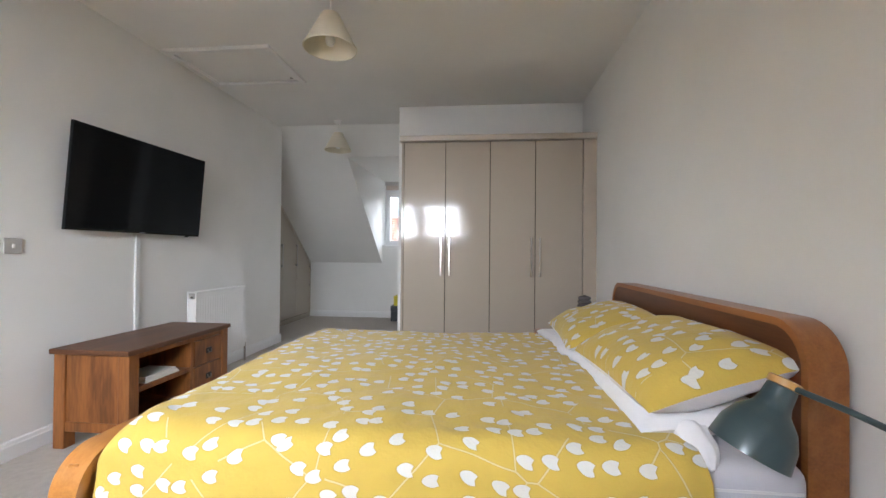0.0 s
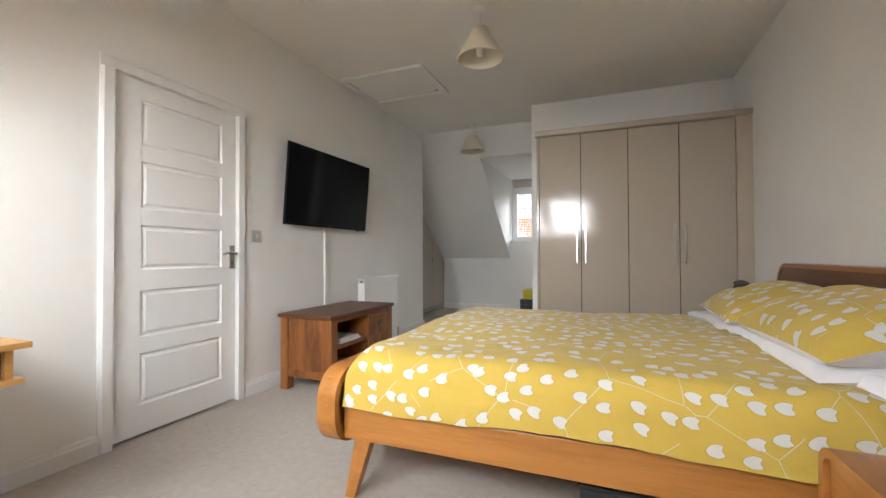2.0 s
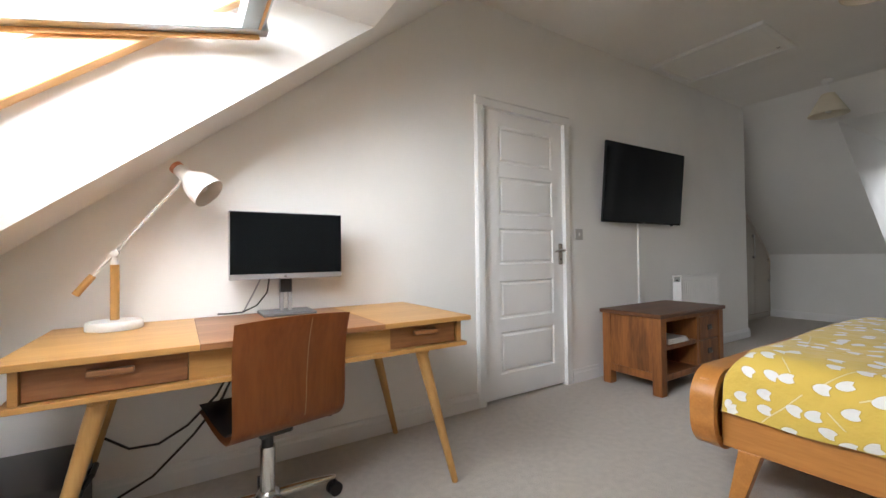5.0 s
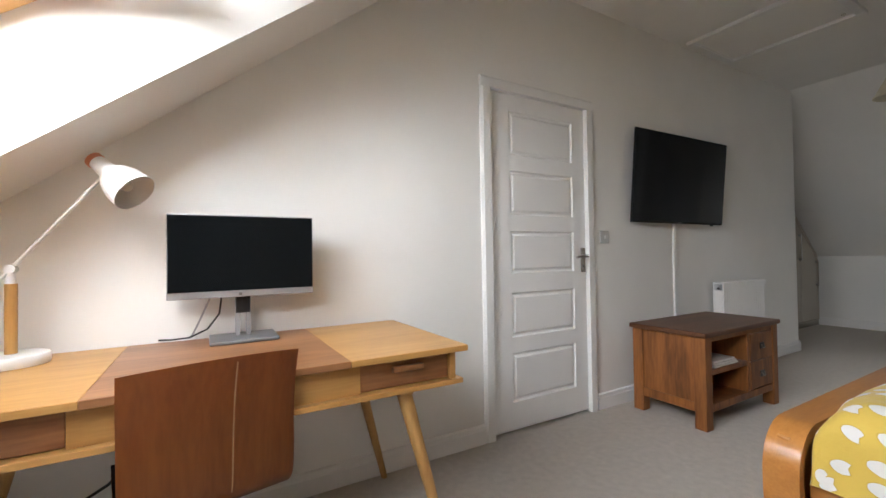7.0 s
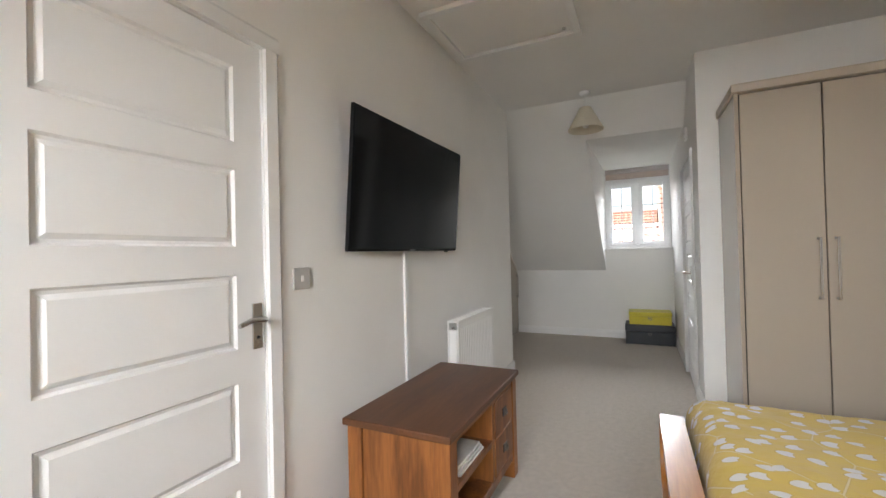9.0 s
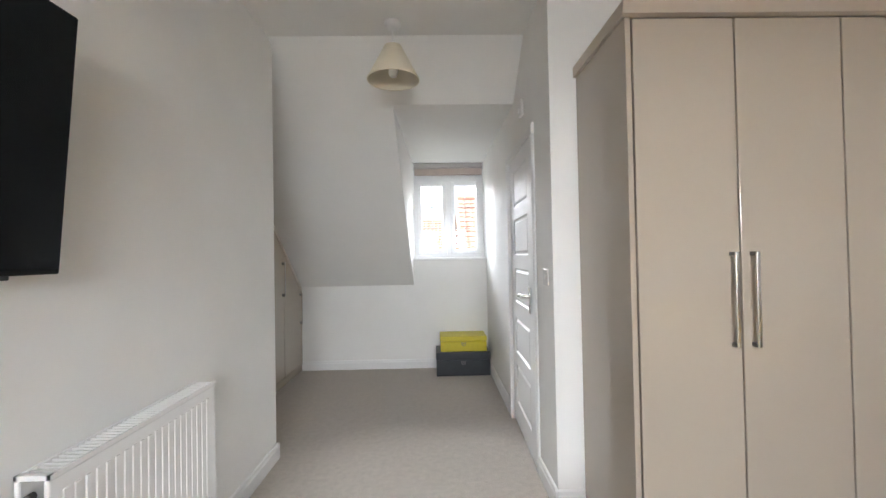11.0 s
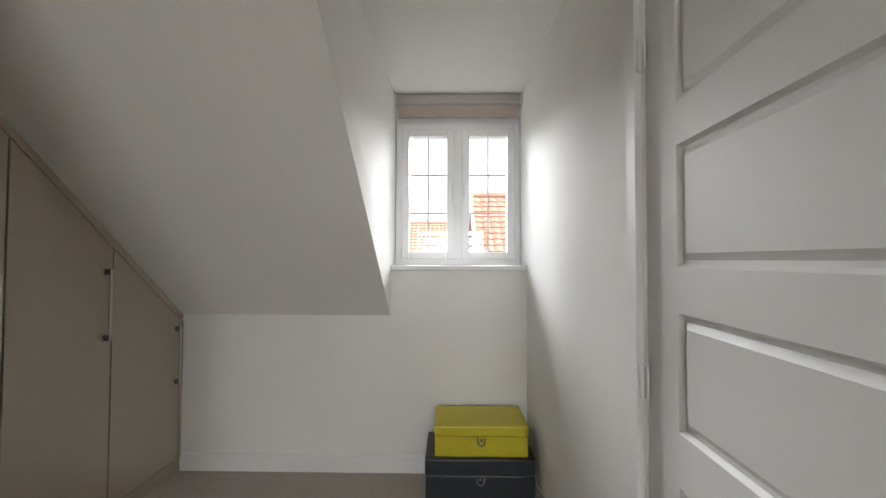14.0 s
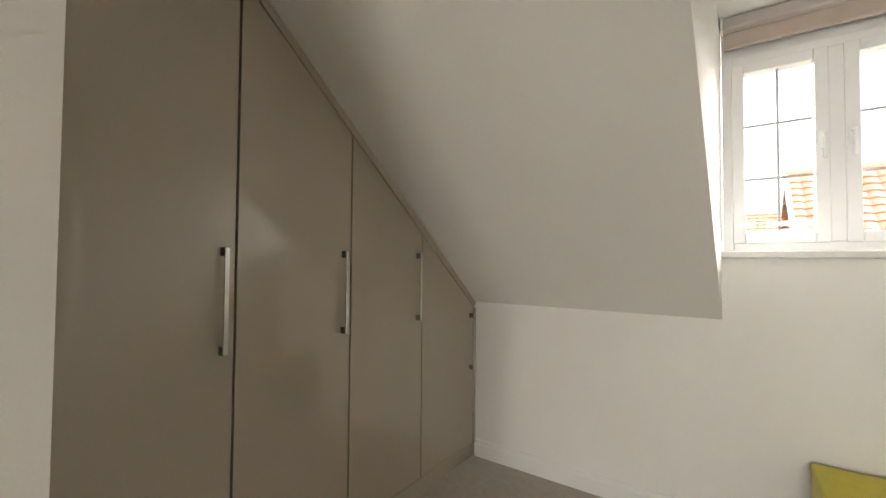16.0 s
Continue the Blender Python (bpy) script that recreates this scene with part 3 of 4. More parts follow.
tv = thing("television", (0.0, 1.81, 1.27), "large black flat-screen television on the wall", "television")
lean = Matrix.Translation((0, 1.245, 0)) @ Matrix.Rotation(radians(-1.1), 4, "Z") @ Matrix.Translation((0, -1.245, 0)) @ tilt_about(0.06, 1.262, radians(4.6))
part("casing", turned(box(0.042, 0.060, 1.245, 2.388, 1.262, 1.922, 0.004), lean), M_tvcase, tv)
part("screen", turned(box(0.060, 0.0635, 1.251, 2.382, 1.276, 1.916), lean), M_screen, tv, "glossy black screen")
part("logo_bar", turned(box(0.0602, 0.0645, 1.78, 1.825, 1.265, 1.271), lean), M_silver, tv)
part("sensor", turned(box(0.042, 0.057, 2.24, 2.27, 1.252, 1.263, 0.003), lean), M_black, tv)
part("wall_bracket", box(0.0, 0.072, 1.62, 2.0, 1.45, 1.75, 0.004), M_black, tv)
cv = thing("cable_cover", (0, 1.83, 0.12), "white plastic cable trunking on the wall", "cable trunking")
part("trunking", box(0.0, 0.016, 1.81, 1.852, 0.12, 1.30, 0.005), M_trim, cv)


def wall_switch(loc, rz, label, finish):
    s = thing("light_switch", (0, 0, 0), label, "light switch")
    part("plate", box(0.0, 0.009, -0.043, 0.043, -0.043, 0.043, 0.003), finish, s)
    part("rocker", box(0.008, 0.013, -0.007, 0.007, -0.012, 0.012, 0.002), M_trim, s)
    s.matrix_basis = pose(*loc, 0, 0, rz)
    return s


wall_switch((0, 1.022, 1.158), 0, "grey single light switch beside the door", M_plate)
s2 = wall_switch((1.64, 3.515, 1.165), 180, "white square double light switch plate", M_plate2)
s3 = thing("alarm_sensor", (1.64, 4.02, 2.24), "small white thermostat box above the door", "thermostat")
part("case", box(1.618, 1.64, 3.98, 4.06, 2.2, 2.31, 0.005), M_white, s3)
part("dial", tube([(1.618, 4.02, 2.24), (1.611, 4.02, 2.24)], 0.016, 14), M_trim, s3)


def radiator():
    r = thing("radiator", (0.03, 2.67, 0.16), "white double-panel convector radiator under its grille", "radiator")
    y0, y1, z0, z1 = 2.315, 3.055, 0.165, 0.775
    for x0, nm in ((0.105, "front_panel"), (0.035, "back_panel")):
        bm = box(x0, x0 + 0.014, y0, y1, z0, z1, 0.005)
        k = y0 + 0.045
        panel = part(nm, bm, M_white, r)
        while nm == "front_panel" and k < y1 - 0.03:
            part("rib", box(x0 + 0.012, x0 + 0.0165, k - 0.009, k + 0.009, z0 + 0.04, z1 - 0.04, 0.002, 1), M_white, panel)
            k += 0.0333
    part("side_panel", box(0.05, 0.104, y0 + 0.002, y0 + 0.006, z0 + 0.02, z1 - 0.05), M_white, r)
    part("side_panel", box(0.05, 0.104, y1 - 0.006, y1 - 0.002, z0 + 0.02, z1 - 0.05), M_white, r)
    g = box(0.036, 0.122, y0, y0 + 0.012, z1, z1 + 0.012)
    box(0.036, 0.044, y0, y1, z1, z1 + 0.012, bm=g)
    box(0.112, 0.122, y0, y1, z1, z1 + 0.012, bm=g)
    k = y0 + 0.03
    while k < y1:
        box(0.044, 0.112, k, k + 0.006, z1 + 0.002, z1 + 0.009, bm=g)
        k += 0.02
    part("grille", g, M_white, r)
    part("valve", tube([(0.08, y1 + 0.005, 0.19), (0.08, y1 + 0.05, 0.19), (0.08, y1 + 0.055, 0.1), (0.08, y1 + 0.055, 0.0)], 0.011, 10), M_chrome, r)
    part("valve_head", lathe([(0.016, 0), (0.02, 0.01), (0.02, 0.05), (0.014, 0.06)], (0.08, y1 + 0.055, 0.19), 16), M_white, r)
    part("bleed_cap", tube([(0.08, y0 - 0.012, 0.74), (0.08, y0 + 0.004, 0.74)], 0.009, 8), M_chromedark, r)
    part("wall_fixing", box(0.0, 0.036, 2.5, 2.53, 0.3, 0.7), M_white, r)
    part("wall_fixing", box(0.0, 0.036, 2.8, 2.83, 0.3, 0.7), M_white, r)


radiator()

ht = thing("loft_hatch", (0.48, 2.32, CEIL), "white square loft hatch with raised trim in the ceiling", "loft hatch", kind="structure")
part("hatch_panel", box(0.10, 0.87, 2.03, 2.61, CEIL - 0.006, CEIL + 0.002), M_ceil, ht)
for b in ((0.05, 0.92, 1.98, 2.03), (0.05, 0.92, 2.61, 2.66), (0.05, 0.10, 2.03, 2.61), (0.87, 0.92, 2.03, 2.61)):
    part("hatch_trim", box(*b, CEIL - 0.028, CEIL + 0.002, 0.006), M_trim, ht)
part("catch", tube([(0.82, 2.56, CEIL - 0.012), (0.82, 2.56, CEIL)], 0.014, 14), M_chrome, ht)


def pendant(x, y):
    p = thing("pendant_lamp", (0, 0, 0), "ceiling pendant with a cream cone shade", "pendant lamp", "pendant lamps")
    part("ceiling_rose", lathe([(0.03, -0.034), (0.042, -0.028), (0.05, -0.012), (0.05, 0.0)], (0, 0, 0)), M_white, p, smooth=True)
    part("cord", tube([(0, 0, -0.03), (0, 0, -0.17)], 0.004, 8), M_white, p)
    prof = [(0.052, -0.145), (0.155, -0.345), (0.156, -0.35), (0.152, -0.349), (0.049, -0.147)]
    sh = part("shade", lathe(prof + [prof[0]], (0, 0, 0), 48, close=False), M_shade, p, "cream fabric shade", smooth=True)
    part("shade_ring", lathe([(0.153, -0.343), (0.158, -0.345), (0.158, -0.353), (0.153, -0.353), (0.153, -0.343)], (0, 0, 0), 48, close=False), M_shade, sh)
    part("bulb_holder", lathe([(0.018, -0.24), (0.02, -0.2), (0.02, -0.16), (0.045, -0.15), (0.01, -0.14)], (0, 0, 0), 20), M_white, p, smooth=True)
    part("bulb", lathe([(0.006, -0.335), (0.02, -0.33), (0.029, -0.31), (0.028, -0.285), (0.016, -0.25), (0.013, -0.235)], (0, 0, 0), 20), M_bulb, p, smooth=True)
    p.matrix_basis = pose(x, y, CEIL)
    return p


p1 = pendant(1.628, 1.40)
copy_thing(p1, pose(0.81, 3.80, CEIL))

# ---- bedroom: gloss wardrobe ----
GX = [1.812, 2.196, 2.611, 3.024, 3.448]
wr = thing("wardrobe", (2.66, 3.16, 0), "tall glossy cashmere wardrobe with four doors", "wardrobe")
part("side_panel", box(1.778, 1.80, 2.85, 3.39, 0.0, 2.185, 0.002), M_cash, wr)
part("side_panel", box(3.452, 3.47, 2.87, 3.39, 0.0, 2.185), M_trimtan, wr)
part("filler", box(3.452, EAST - 0.001, 2.85, 2.87, 0.0, 2.185, 0.002), M_trimtan, wr)
# carcass coloured near-black so the door joints hold painted shade
part("carcass", box(1.80, 3.452, 2.88, 3.39, 0.09, 2.185), M_gap, wr)
part("plinth", box(1.80, 3.452, 2.867, 2.88, 0.0, 0.09), M_cash, wr)
part("cornice", prism([(2.85, 2.185), (2.835, 2.192), (2.827, 2.228), (2.827, 2.238), (3.39, 2.238), (3.39, 2.185)], "x", 1.764, EAST - 0.001), M_trimtan, wr)


def bar_handle(x, y, z0, z1, parent, along="y"):
    """A flat steel bar on two square feet, standing off a door that faces -y or +x."""
    if along == "y":
        h = part("handle", box(x - 0.007, x + 0.007, y - 0.034, y - 0.026, z0, z1, 0.002), M_chrome, parent, "brushed steel bar handle")
        for z in (z0, z1 - 0.014):
            part("handle_foot", box(x - 0.007, x + 0.007, y - 0.027, y, z, z + 0.014), M_chromedark, h)
    else:
        h = part("handle", box(x + 0.024, x + 0.032, y - 0.008, y + 0.008, z0, z1, 0.002), M_chrome, parent, "brushed steel bar handle")
        for z in (z0, z1 - 0.028):
            part("handle_foot", box(x, x + 0.027, y - 0.0085, y + 0.0085, z, z + 0.028), M_chromedark, h)


for i in range(4):
    a, b = GX[i] + 0.003 - (0.01 if i == 0 else 0), GX[i + 1] - 0.003
    d = part("door", box(a, b, 2.845, 2.865, 0.062, 2.176, 0.003), M_cash, wr)
    bar_handle(b - 0.034 if i % 2 == 0 else a + 0.038, 2.845, 0.93, 1.285, d)


# ---- alcove: fitted cupboards under the slope ----
def cupboards():
    ys = [4.027, 4.548, 5.048, 5.543, 6.062]
    c = thing("fitted_cupboard", (-0.75, 5.05, 0), "cashmere fitted cupboards with angled tops under the slope", "cupboard")

    def top(y):
        return far_z(y) - 0.05
    poly = [(4.007, 0.0), (6.085, 0.0), (6.085, far_z(6.085) - 0.004), (YC + 0.1, far_z(YC + 0.1) - 0.006), (4.007, far_z(4.007) - 0.006)]
    # near-black body, the shade between the doors put into its colour
    part("carcass", prism([poly[0], poly[1], poly[2], poly[4]], "x", -0.62, -0.523), M_gap, c)
    part("plinth", box(-0.523, -0.503, 4.007, 6.085, 0.0, 0.075), M_cash2, c)
    part("scribe", prism([(4.027, top(4.027) + 0.004), (6.07, top(6.07) + 0.004), (6.085, far_z(6.085) - 0.005), (4.007, far_z(4.007) - 0.005)], "x", -0.523, -0.496), M_trimtan, c)
    part("end_strip", box(-0.523, -0.496, 6.064, 6.085, 0.075, top(6.07)), M_cash2, c)
    part("end_strip", box(-0.523, -0.496, 4.007, 4.025, 0.075, top(4.025)), M_cash2, c)
    for i in range(4):
        a, b = ys[i] + 0.004, ys[i + 1] - 0.004
        d = part("door", prism([(a, 0.08), (b, 0.08), (b, top(b)), (a, top(a))], "x", -0.52, -0.5, bev=0.002), M_cash2, c)
        hz = 0.905 if i < 3 else 0.545
        bar_handle(-0.5, b - 0.04 if i < 3 else b - 0.035, hz, hz + 0.345, d, "x")


cupboards()


# ---- bed ----
def bed():
    b = thing("bed", (2.4, 1.0, 0), "honey oak double bed frame with tall cherry headboard", "bed")
    y0, y1 = 0.115, 1.90

    def loop(yy0, yy1, z0, z1, r, x0, x1, th, n=10):
        """A bent-wood band: a rounded rectangle in y and z, open only in the middle."""
        def ring(o):
            pts = []
            rr = r - o
            for cy, cz, a0 in ((yy1 - r, z1 - r, 0), (yy0 + r, z1 - r, 90), (yy0 + r, z0 + r, 180), (yy1 - r, z0 + r, 270)):
                for k in range(n + 1):
                    a = radians(a0 + 90 * k / n)
                    pts.append((cy + rr * math.cos(a), cz + rr * math.sin(a)))
            return pts
        bm = bmesh.new()
        out, inn = ring(0), ring(th)
        rows = [[bm.verts.new((x, y, z)) for y, z in pts] for x, pts in ((x0, out), (x1, out), (x1, inn), (x0, inn))]
        m = len(out)
        for i in range(4):
            for k in range(m):
                bm.faces.new((rows[i][k], rows[i][(k + 1) % m], rows[(i + 1) % 4][(k + 1) % m], rows[(i + 1) % 4][k]))
        return bm
    part("footboard_band", loop(y0, y1, 0.205, 0.53, 0.13, 1.285, 1.375, 0.032), M_bedy, b, smooth=True)
    part("footboard_panel", box(1.31, 1.345, y0 + 0.034, y1 - 0.034, 0.24, 0.495, 0.004), M_bedy, b)
    part("headboard_band", loop(0.245, 1.965, 0.18, 0.955, 0.14, 3.44, 3.545, 0.024), M_headr, b, "lighter rounded cherry rim", smooth=True)
    corner = []
    for cy, cz, a0 in ((1.825, 0.815, 0), (0.385, 0.815, 90), (0.385, 0.32, 180), (1.825, 0.32, 270)):
        corner += [(cy + 0.117 * math.cos(radians(a0 + 9 * k)), cz + 0.117 * math.sin(radians(a0 + 9 * k))) for k in range(11)]
    part("headboard_panel", prism(corner, "x", 3.446, 3.52), M_headp, b, "dark cherry panel")
    for ya in (y0 + 0.065, y1 - 0.055):
        part("side_rail", box(1.375, 3.44, ya, ya + 0.03, 0.235, 0.375, 0.005), M_bed, b)
    for x, ym, sx in ((1.47, 0.2, -0.055), (3.3, 0.2, 0.05), (1.47, 1.8, -0.055), (3.3, 1.8, 0.05)):
        sg = -1 if ym < 1 else 1
        part("leg", beam((x, ym, 0.24), (x + sx, ym + sg * 0.022, 0.0), 0.075, 0.05, 0.045, 0.036), M_bedy, b)
    part("slat_base", box(1.38, 3.44, y0 + 0.1, y1 - 0.06, 0.25, 0.30), M_bed, b)
    mt = thing("mattress", (2.4, 1.0, 0.30), "mattress in a pale lilac-white fitted sheet", "mattress")
    part("body", box(1.41, 3.42, 0.212, 1.85, 0.30, 0.44, 0.02, 3), M_sheet, mt, smooth=True)
    part("fitted_sheet", box(1.40, 3.43, 0.202, 1.86, 0.385, 0.575, 0.05, 4), M_mattress, mt, "pale lilac striped sheet", smooth=True)
    for z in (0.405, 0.43, 0.455, 0.48, 0.505):
        part("sheet_stripe", box(3.0, 3.40, 0.200, 0.203, z, z + 0.008), M_sheet, mt)


bed()


def prof(s, start, end, hang, r):
    """Walks s metres over a cloth that hangs by hang at both ends of a top from start to end: (place, drop)."""
    arc = r * math.pi / 2
    span = end - start - 2 * r

    def half(q):
        if q < hang:
            return -0.012 * (1 - q / hang), r + hang - q
        a = (q - hang) / r
        return r - r * math.cos(a), r - r * math.sin(a)
    total = 2 * hang + 2 * arc + span
    if s <= hang + arc:
        p, d = half(s)
        return start + p, d
    if s >= total - hang - arc:
        p, d = half(total - s)
        return end - p, d
    return start + r + (s - hang - arc), 0.0


def pillow_end(y):
    """Where the duvet stops short of the pillows; it lies a little askew."""
    return 3.15 - 0.11 * (y - 0.2)


def duvet():
    r, hang = 0.10, 0.125
    ly = 2 * hang + math.pi * r + (1.87 - 0.165 - 2 * r)
    lx = 0.13 + math.pi / 2 * r + (3.15 - 1.395 - r)

    def f(u, v):
        s, q = u * lx, v * ly
        y, dy = prof(q, 0.165, 1.87, hang + 0.02 * math.sin(u * 9), r)
        x, dx = prof(s, 1.395, 9.0, 0.10, r)
        x = 1.395 + (min(x, 3.15) - 1.395) * (pillow_end(y) - 1.395) / 1.755 if x > 1.395 else x
        top = 0.60 + 0.03 * math.sin(math.pi * v) * (0.6 + 0.4 * math.sin(2.2 * u + 0.6))
        p = Vector((u * lx, v * ly, 0))
        wr_ = 0.016 * noise.noise(p * 2.6) + 0.008 * noise.noise(p * 7) + 0.004 * noise.noise(p * 16)
        drop = math.hypot(dx, dy) if dx and dy else dx + dy
        fade = min(1.0, drop / 0.15)
        y += 0.02 * noise.noise(p * 5 + Vector((3, 0, 0))) * fade * (-1 if v < 0.5 else 1) * 0.8
        x -= 0.012 * noise.noise(p * 6) * (1 if dx else 0)
        return (x, y, max(0.375 + 0.012 * noise.noise(p * 4), top - drop + wr_))
    d = thing("duvet", (2.2, 1.0, 0.6), "rumpled mustard duvet printed with white leaves", "duvet")
    part("cover", sheet(110, 130, f, (lx, ly)), M_duvet, d, smooth=True)
    # the turned-back white underside along the pillow end
    def g(u, v):
        y = 0.195 + v * 1.675
        a = u * math.tau
        p = Vector((u, y, 1.7))
        rx = 0.085 + 0.035 * noise.noise(Vector((0, y * 3.1, 5)))
        rx *= 0.4 + 0.45 * min(1.0, v / 0.2)
        rz = 0.019 + 0.010 * noise.noise(Vector((2, y * 5, 1)))
        end = math.sqrt(max(0.02, 1 - (2 * v - 1) ** 44))
        wob = 0.016 * noise.noise(Vector((math.cos(a), y * 9, math.sin(a)))) + 0.008 * noise.noise(Vector((2 * math.cos(a), y * 22, 2 * math.sin(a))))
        edge_drop = 0.06 * max(0, 1 - v / 0.09) ** 2
        return (pillow_end(y) + 0.005 + 0.02 * math.sin(y * 4) + (rx * math.cos(a) + wob) * end, y, 0.622 - edge_drop + 0.02 * math.sin(math.pi * v) + (rz * math.sin(a) + wob) * end)
    part("turned_edge", sheet(28, 90, g, (0.3, 1.8)), M_sheet, d, "white folded-back underside", smooth=True)


duvet()


def pillow(name, cx, cy, cz, lx, ly, th, tilt, spin, material, label, seed):
    pl = thing(name, (cx, cy, cz - th / 2), label, "pillow", "bed pillows")
    m = Matrix.Translation((cx, cy, cz)) @ Matrix.Rotation(spin, 4, "Z") @ Matrix.Rotation(tilt, 4, "Y")
    bm = bmesh.new()
    lay = bm.loops.layers.uv.new("UVMap")
    n = 34
    for side in (1, -1):
        grid = []
        for i in range(n + 1):
            row = []
            for j in range(n + 1):
                a, c = 2 * i / n - 1, 2 * j / n - 1
                fat = (max(0, 1 - abs(a) ** 2.6) * max(0, 1 - abs(c) ** 3.2)) ** 0.55
                pinch = 1 - 0.06 * (1 - c * c) * abs(a) ** 6 - 0.05 * (1 - a * a) * abs(c) ** 6
                p = Vector((a * 1.2 + seed, c * 2.0, side * 0.6))
                z = side * th / 2 * fat + (0.014 * noise.noise(p * 1.6) + 0.006 * noise.noise(p * 4.5)) * fat
                row.append(bm.verts.new(m @ Vector((a * lx / 2 * pinch, c * ly / 2 * pinch, z))))
            grid.append(row)
        for i in range(n):
            for j in range(n):
                fa = bm.faces.new((grid[i][j], grid[i + 1][j], grid[i + 1][j + 1], grid[i][j + 1]))
                fa.material_index = 1 if side < 0 else 0
                for lo, (q, k) in zip(fa.loops, ((i, j), (i + 1, j), (i + 1, j + 1), (i, j + 1))):
                    lo[lay].uv = (q / n * lx + seed + (1.3 if side < 0 else 0), k / n * ly + seed)
    bmesh.ops.remove_doubles(bm, verts=bm.verts, dist=0.0005)
    part("case", bm, material, pl, smooth=True).data.materials.append(M_sheet)


pillow("pillow", 3.22, 0.65, 0.635, 0.44, 0.72, 0.13, radians(-4), 0.04, M_sheet, "plain white pillow under the printed one", 2.3)
pillow("pillow", 3.21, 1.44, 0.635, 0.45, 0.72, 0.13, radians(-4), -0.03, M_sheet, "plain white pillow under the printed one", 5.1)
pillow("pillow", 3.235, 0.66, 0.76, 0.49, 0.79, 0.20, radians(-17), 0.06, M_duvet, "plump mustard pillow printed with white leaves", 0.4)
pillow("pillow", 3.215, 1.44, 0.745, 0.51, 0.78, 0.19, radians(-15), -0.04, M_duvet, "plump mustard pillow printed with white leaves", 3.7)

sb = thing("storage_box", (2.4, 0.6, 0), "black storage box pushed under the bed", "box")
part("body", box(2.32, 2.8, 0.36, 0.9, 0.0, 0.12, 0.012), M_dark, sb)
part("lid", box(2.31, 2.81, 0.35, 0.91, 0.12, 0.14, 0.008), M_dark, sb)


def nightstand(x0, x1, y0, y1, top, label):
    t = thing("nightstand", ((x0 + x1) / 2, (y0 + y1) / 2, 0), label, "nightstand", "nightstands")
    r, n, th = 0.05, 8, 0.022

    def outline(o):
        pts = []
        for cx, cz, a0 in ((y1 - r, top - r, 0), (y0 + r, top - r, 90), (y0 + r, 0.2 + r, 180), (y1 - r, 0.2 + r, 270)):
            for k in range(n + 1):
                a = radians(a0 + 90 * k / n)
                pts.append((cx + (r - o) * math.cos(a), cz + (r - o) * math.sin(a)))
        return pts
    bm = bmesh.new()
    out, inn = outline(0), outline(th)
    rows = [[bm.verts.new((x, y, z)) for y, z in pts] for x, pts in ((x0, out), (x1, out), (x1, inn), (x0, inn))]
    for i in range(4):
        for k in range(len(out)):
            bm.faces.new((rows[i][k], rows[i][(k + 1) % len(out)], rows[(i + 1) % 4][(k + 1) % len(out)], rows[(i + 1) % 4][k]))
    part("shell", bm, M_night, t, smooth=True)
    part("back_panel", box(x1 - 0.03, x1 - 0.01, y0 + th, y1 - th, 0.2 + th, top - th), M_night, t)
    zm = (0.2 + top) / 2
    for a, b in ((0.2 + th + 0.004, zm - 0.002), (zm + 0.002, top - th - 0.004)):
        dr = part("drawer", box(x0 + 0.012, x1 - 0.04, y0 + th + 0.004, y1 - th - 0.004, a, b, 0.003), M_night, t)
        part("knob", tube([(x0 + 0.013, (y0 + y1) / 2, (a + b) / 2), (x0 - 0.012, (y0 + y1) / 2, (a + b) / 2)], [0.008, 0.014], 14), M_headp, dr)
    for x in (x0 + 0.06, x1 - 0.06):
        for y in (y0 + 0.07, y1 - 0.07):
            part("leg", beam((x, y, 0.205), (x + (-0.02 if x < (x0 + x1) / 2 else 0.02), y + (-0.03 if y < (y0 + y1) / 2 else 0.03), 0), 0.045, 0.045, 0.028, 0.028), M_night, t)


nightstand(2.88, 3.46, -0.545, -0.075, 0.575, "cherry bedside table with a rounded shell")
nightstand(2.98, 3.46, 2.08, 2.52, 0.525, "cherry bedside table beside the wardrobe")


def frame_along(p, q):
    return Matrix.Translation(p) @ (Vector(q) - Vector(p)).to_track_quat("Z", "Y").to_matrix().to_4x4()


def spot_head(parent, tip, mouth, r, material, band, open_inside=True):
    """A bell-shaped lamp head from its neck at tip to its open mouth."""
    L = (Vector(mouth) - Vector(tip)).length
    m = frame_along(tip, mouth)
    prof_ = [(0.32 * r, 0.0), (0.36 * r, 0.02 * L), (0.40 * r, 0.24 * L), (0.46 * r, 0.34 * L), (0.74 * r, 0.50 * L), (0.92 * r, 0.70 * L), (r, L),
             (0.97 * r, L), (0.88 * r, 0.70 * L), (0.70 * r, 0.52 * L), (0.40 * r, 0.37 * L)]
    bm = lathe(prof_, None, 36, m)
    h = part("shade", bm, material, parent, smooth=True)
    part("cap", lathe([(0.34 * r, -0.10 * L), (0.40 * r, -0.08 * L), (0.40 * r, 0.0), (0.36 * r, 0.012 * L)], None, 28, m), band, h, "wooden cap", smooth=True)
    part("bulb", lathe([(0.12 * r, 0.42 * L), (0.26 * r, 0.55 * L), (0.32 * r, 0.7 * L), (0.22 * r, 0.84 * L), (0.04 * r, 0.88 * L)], None, 18, m), M_bulb, h, smooth=True)


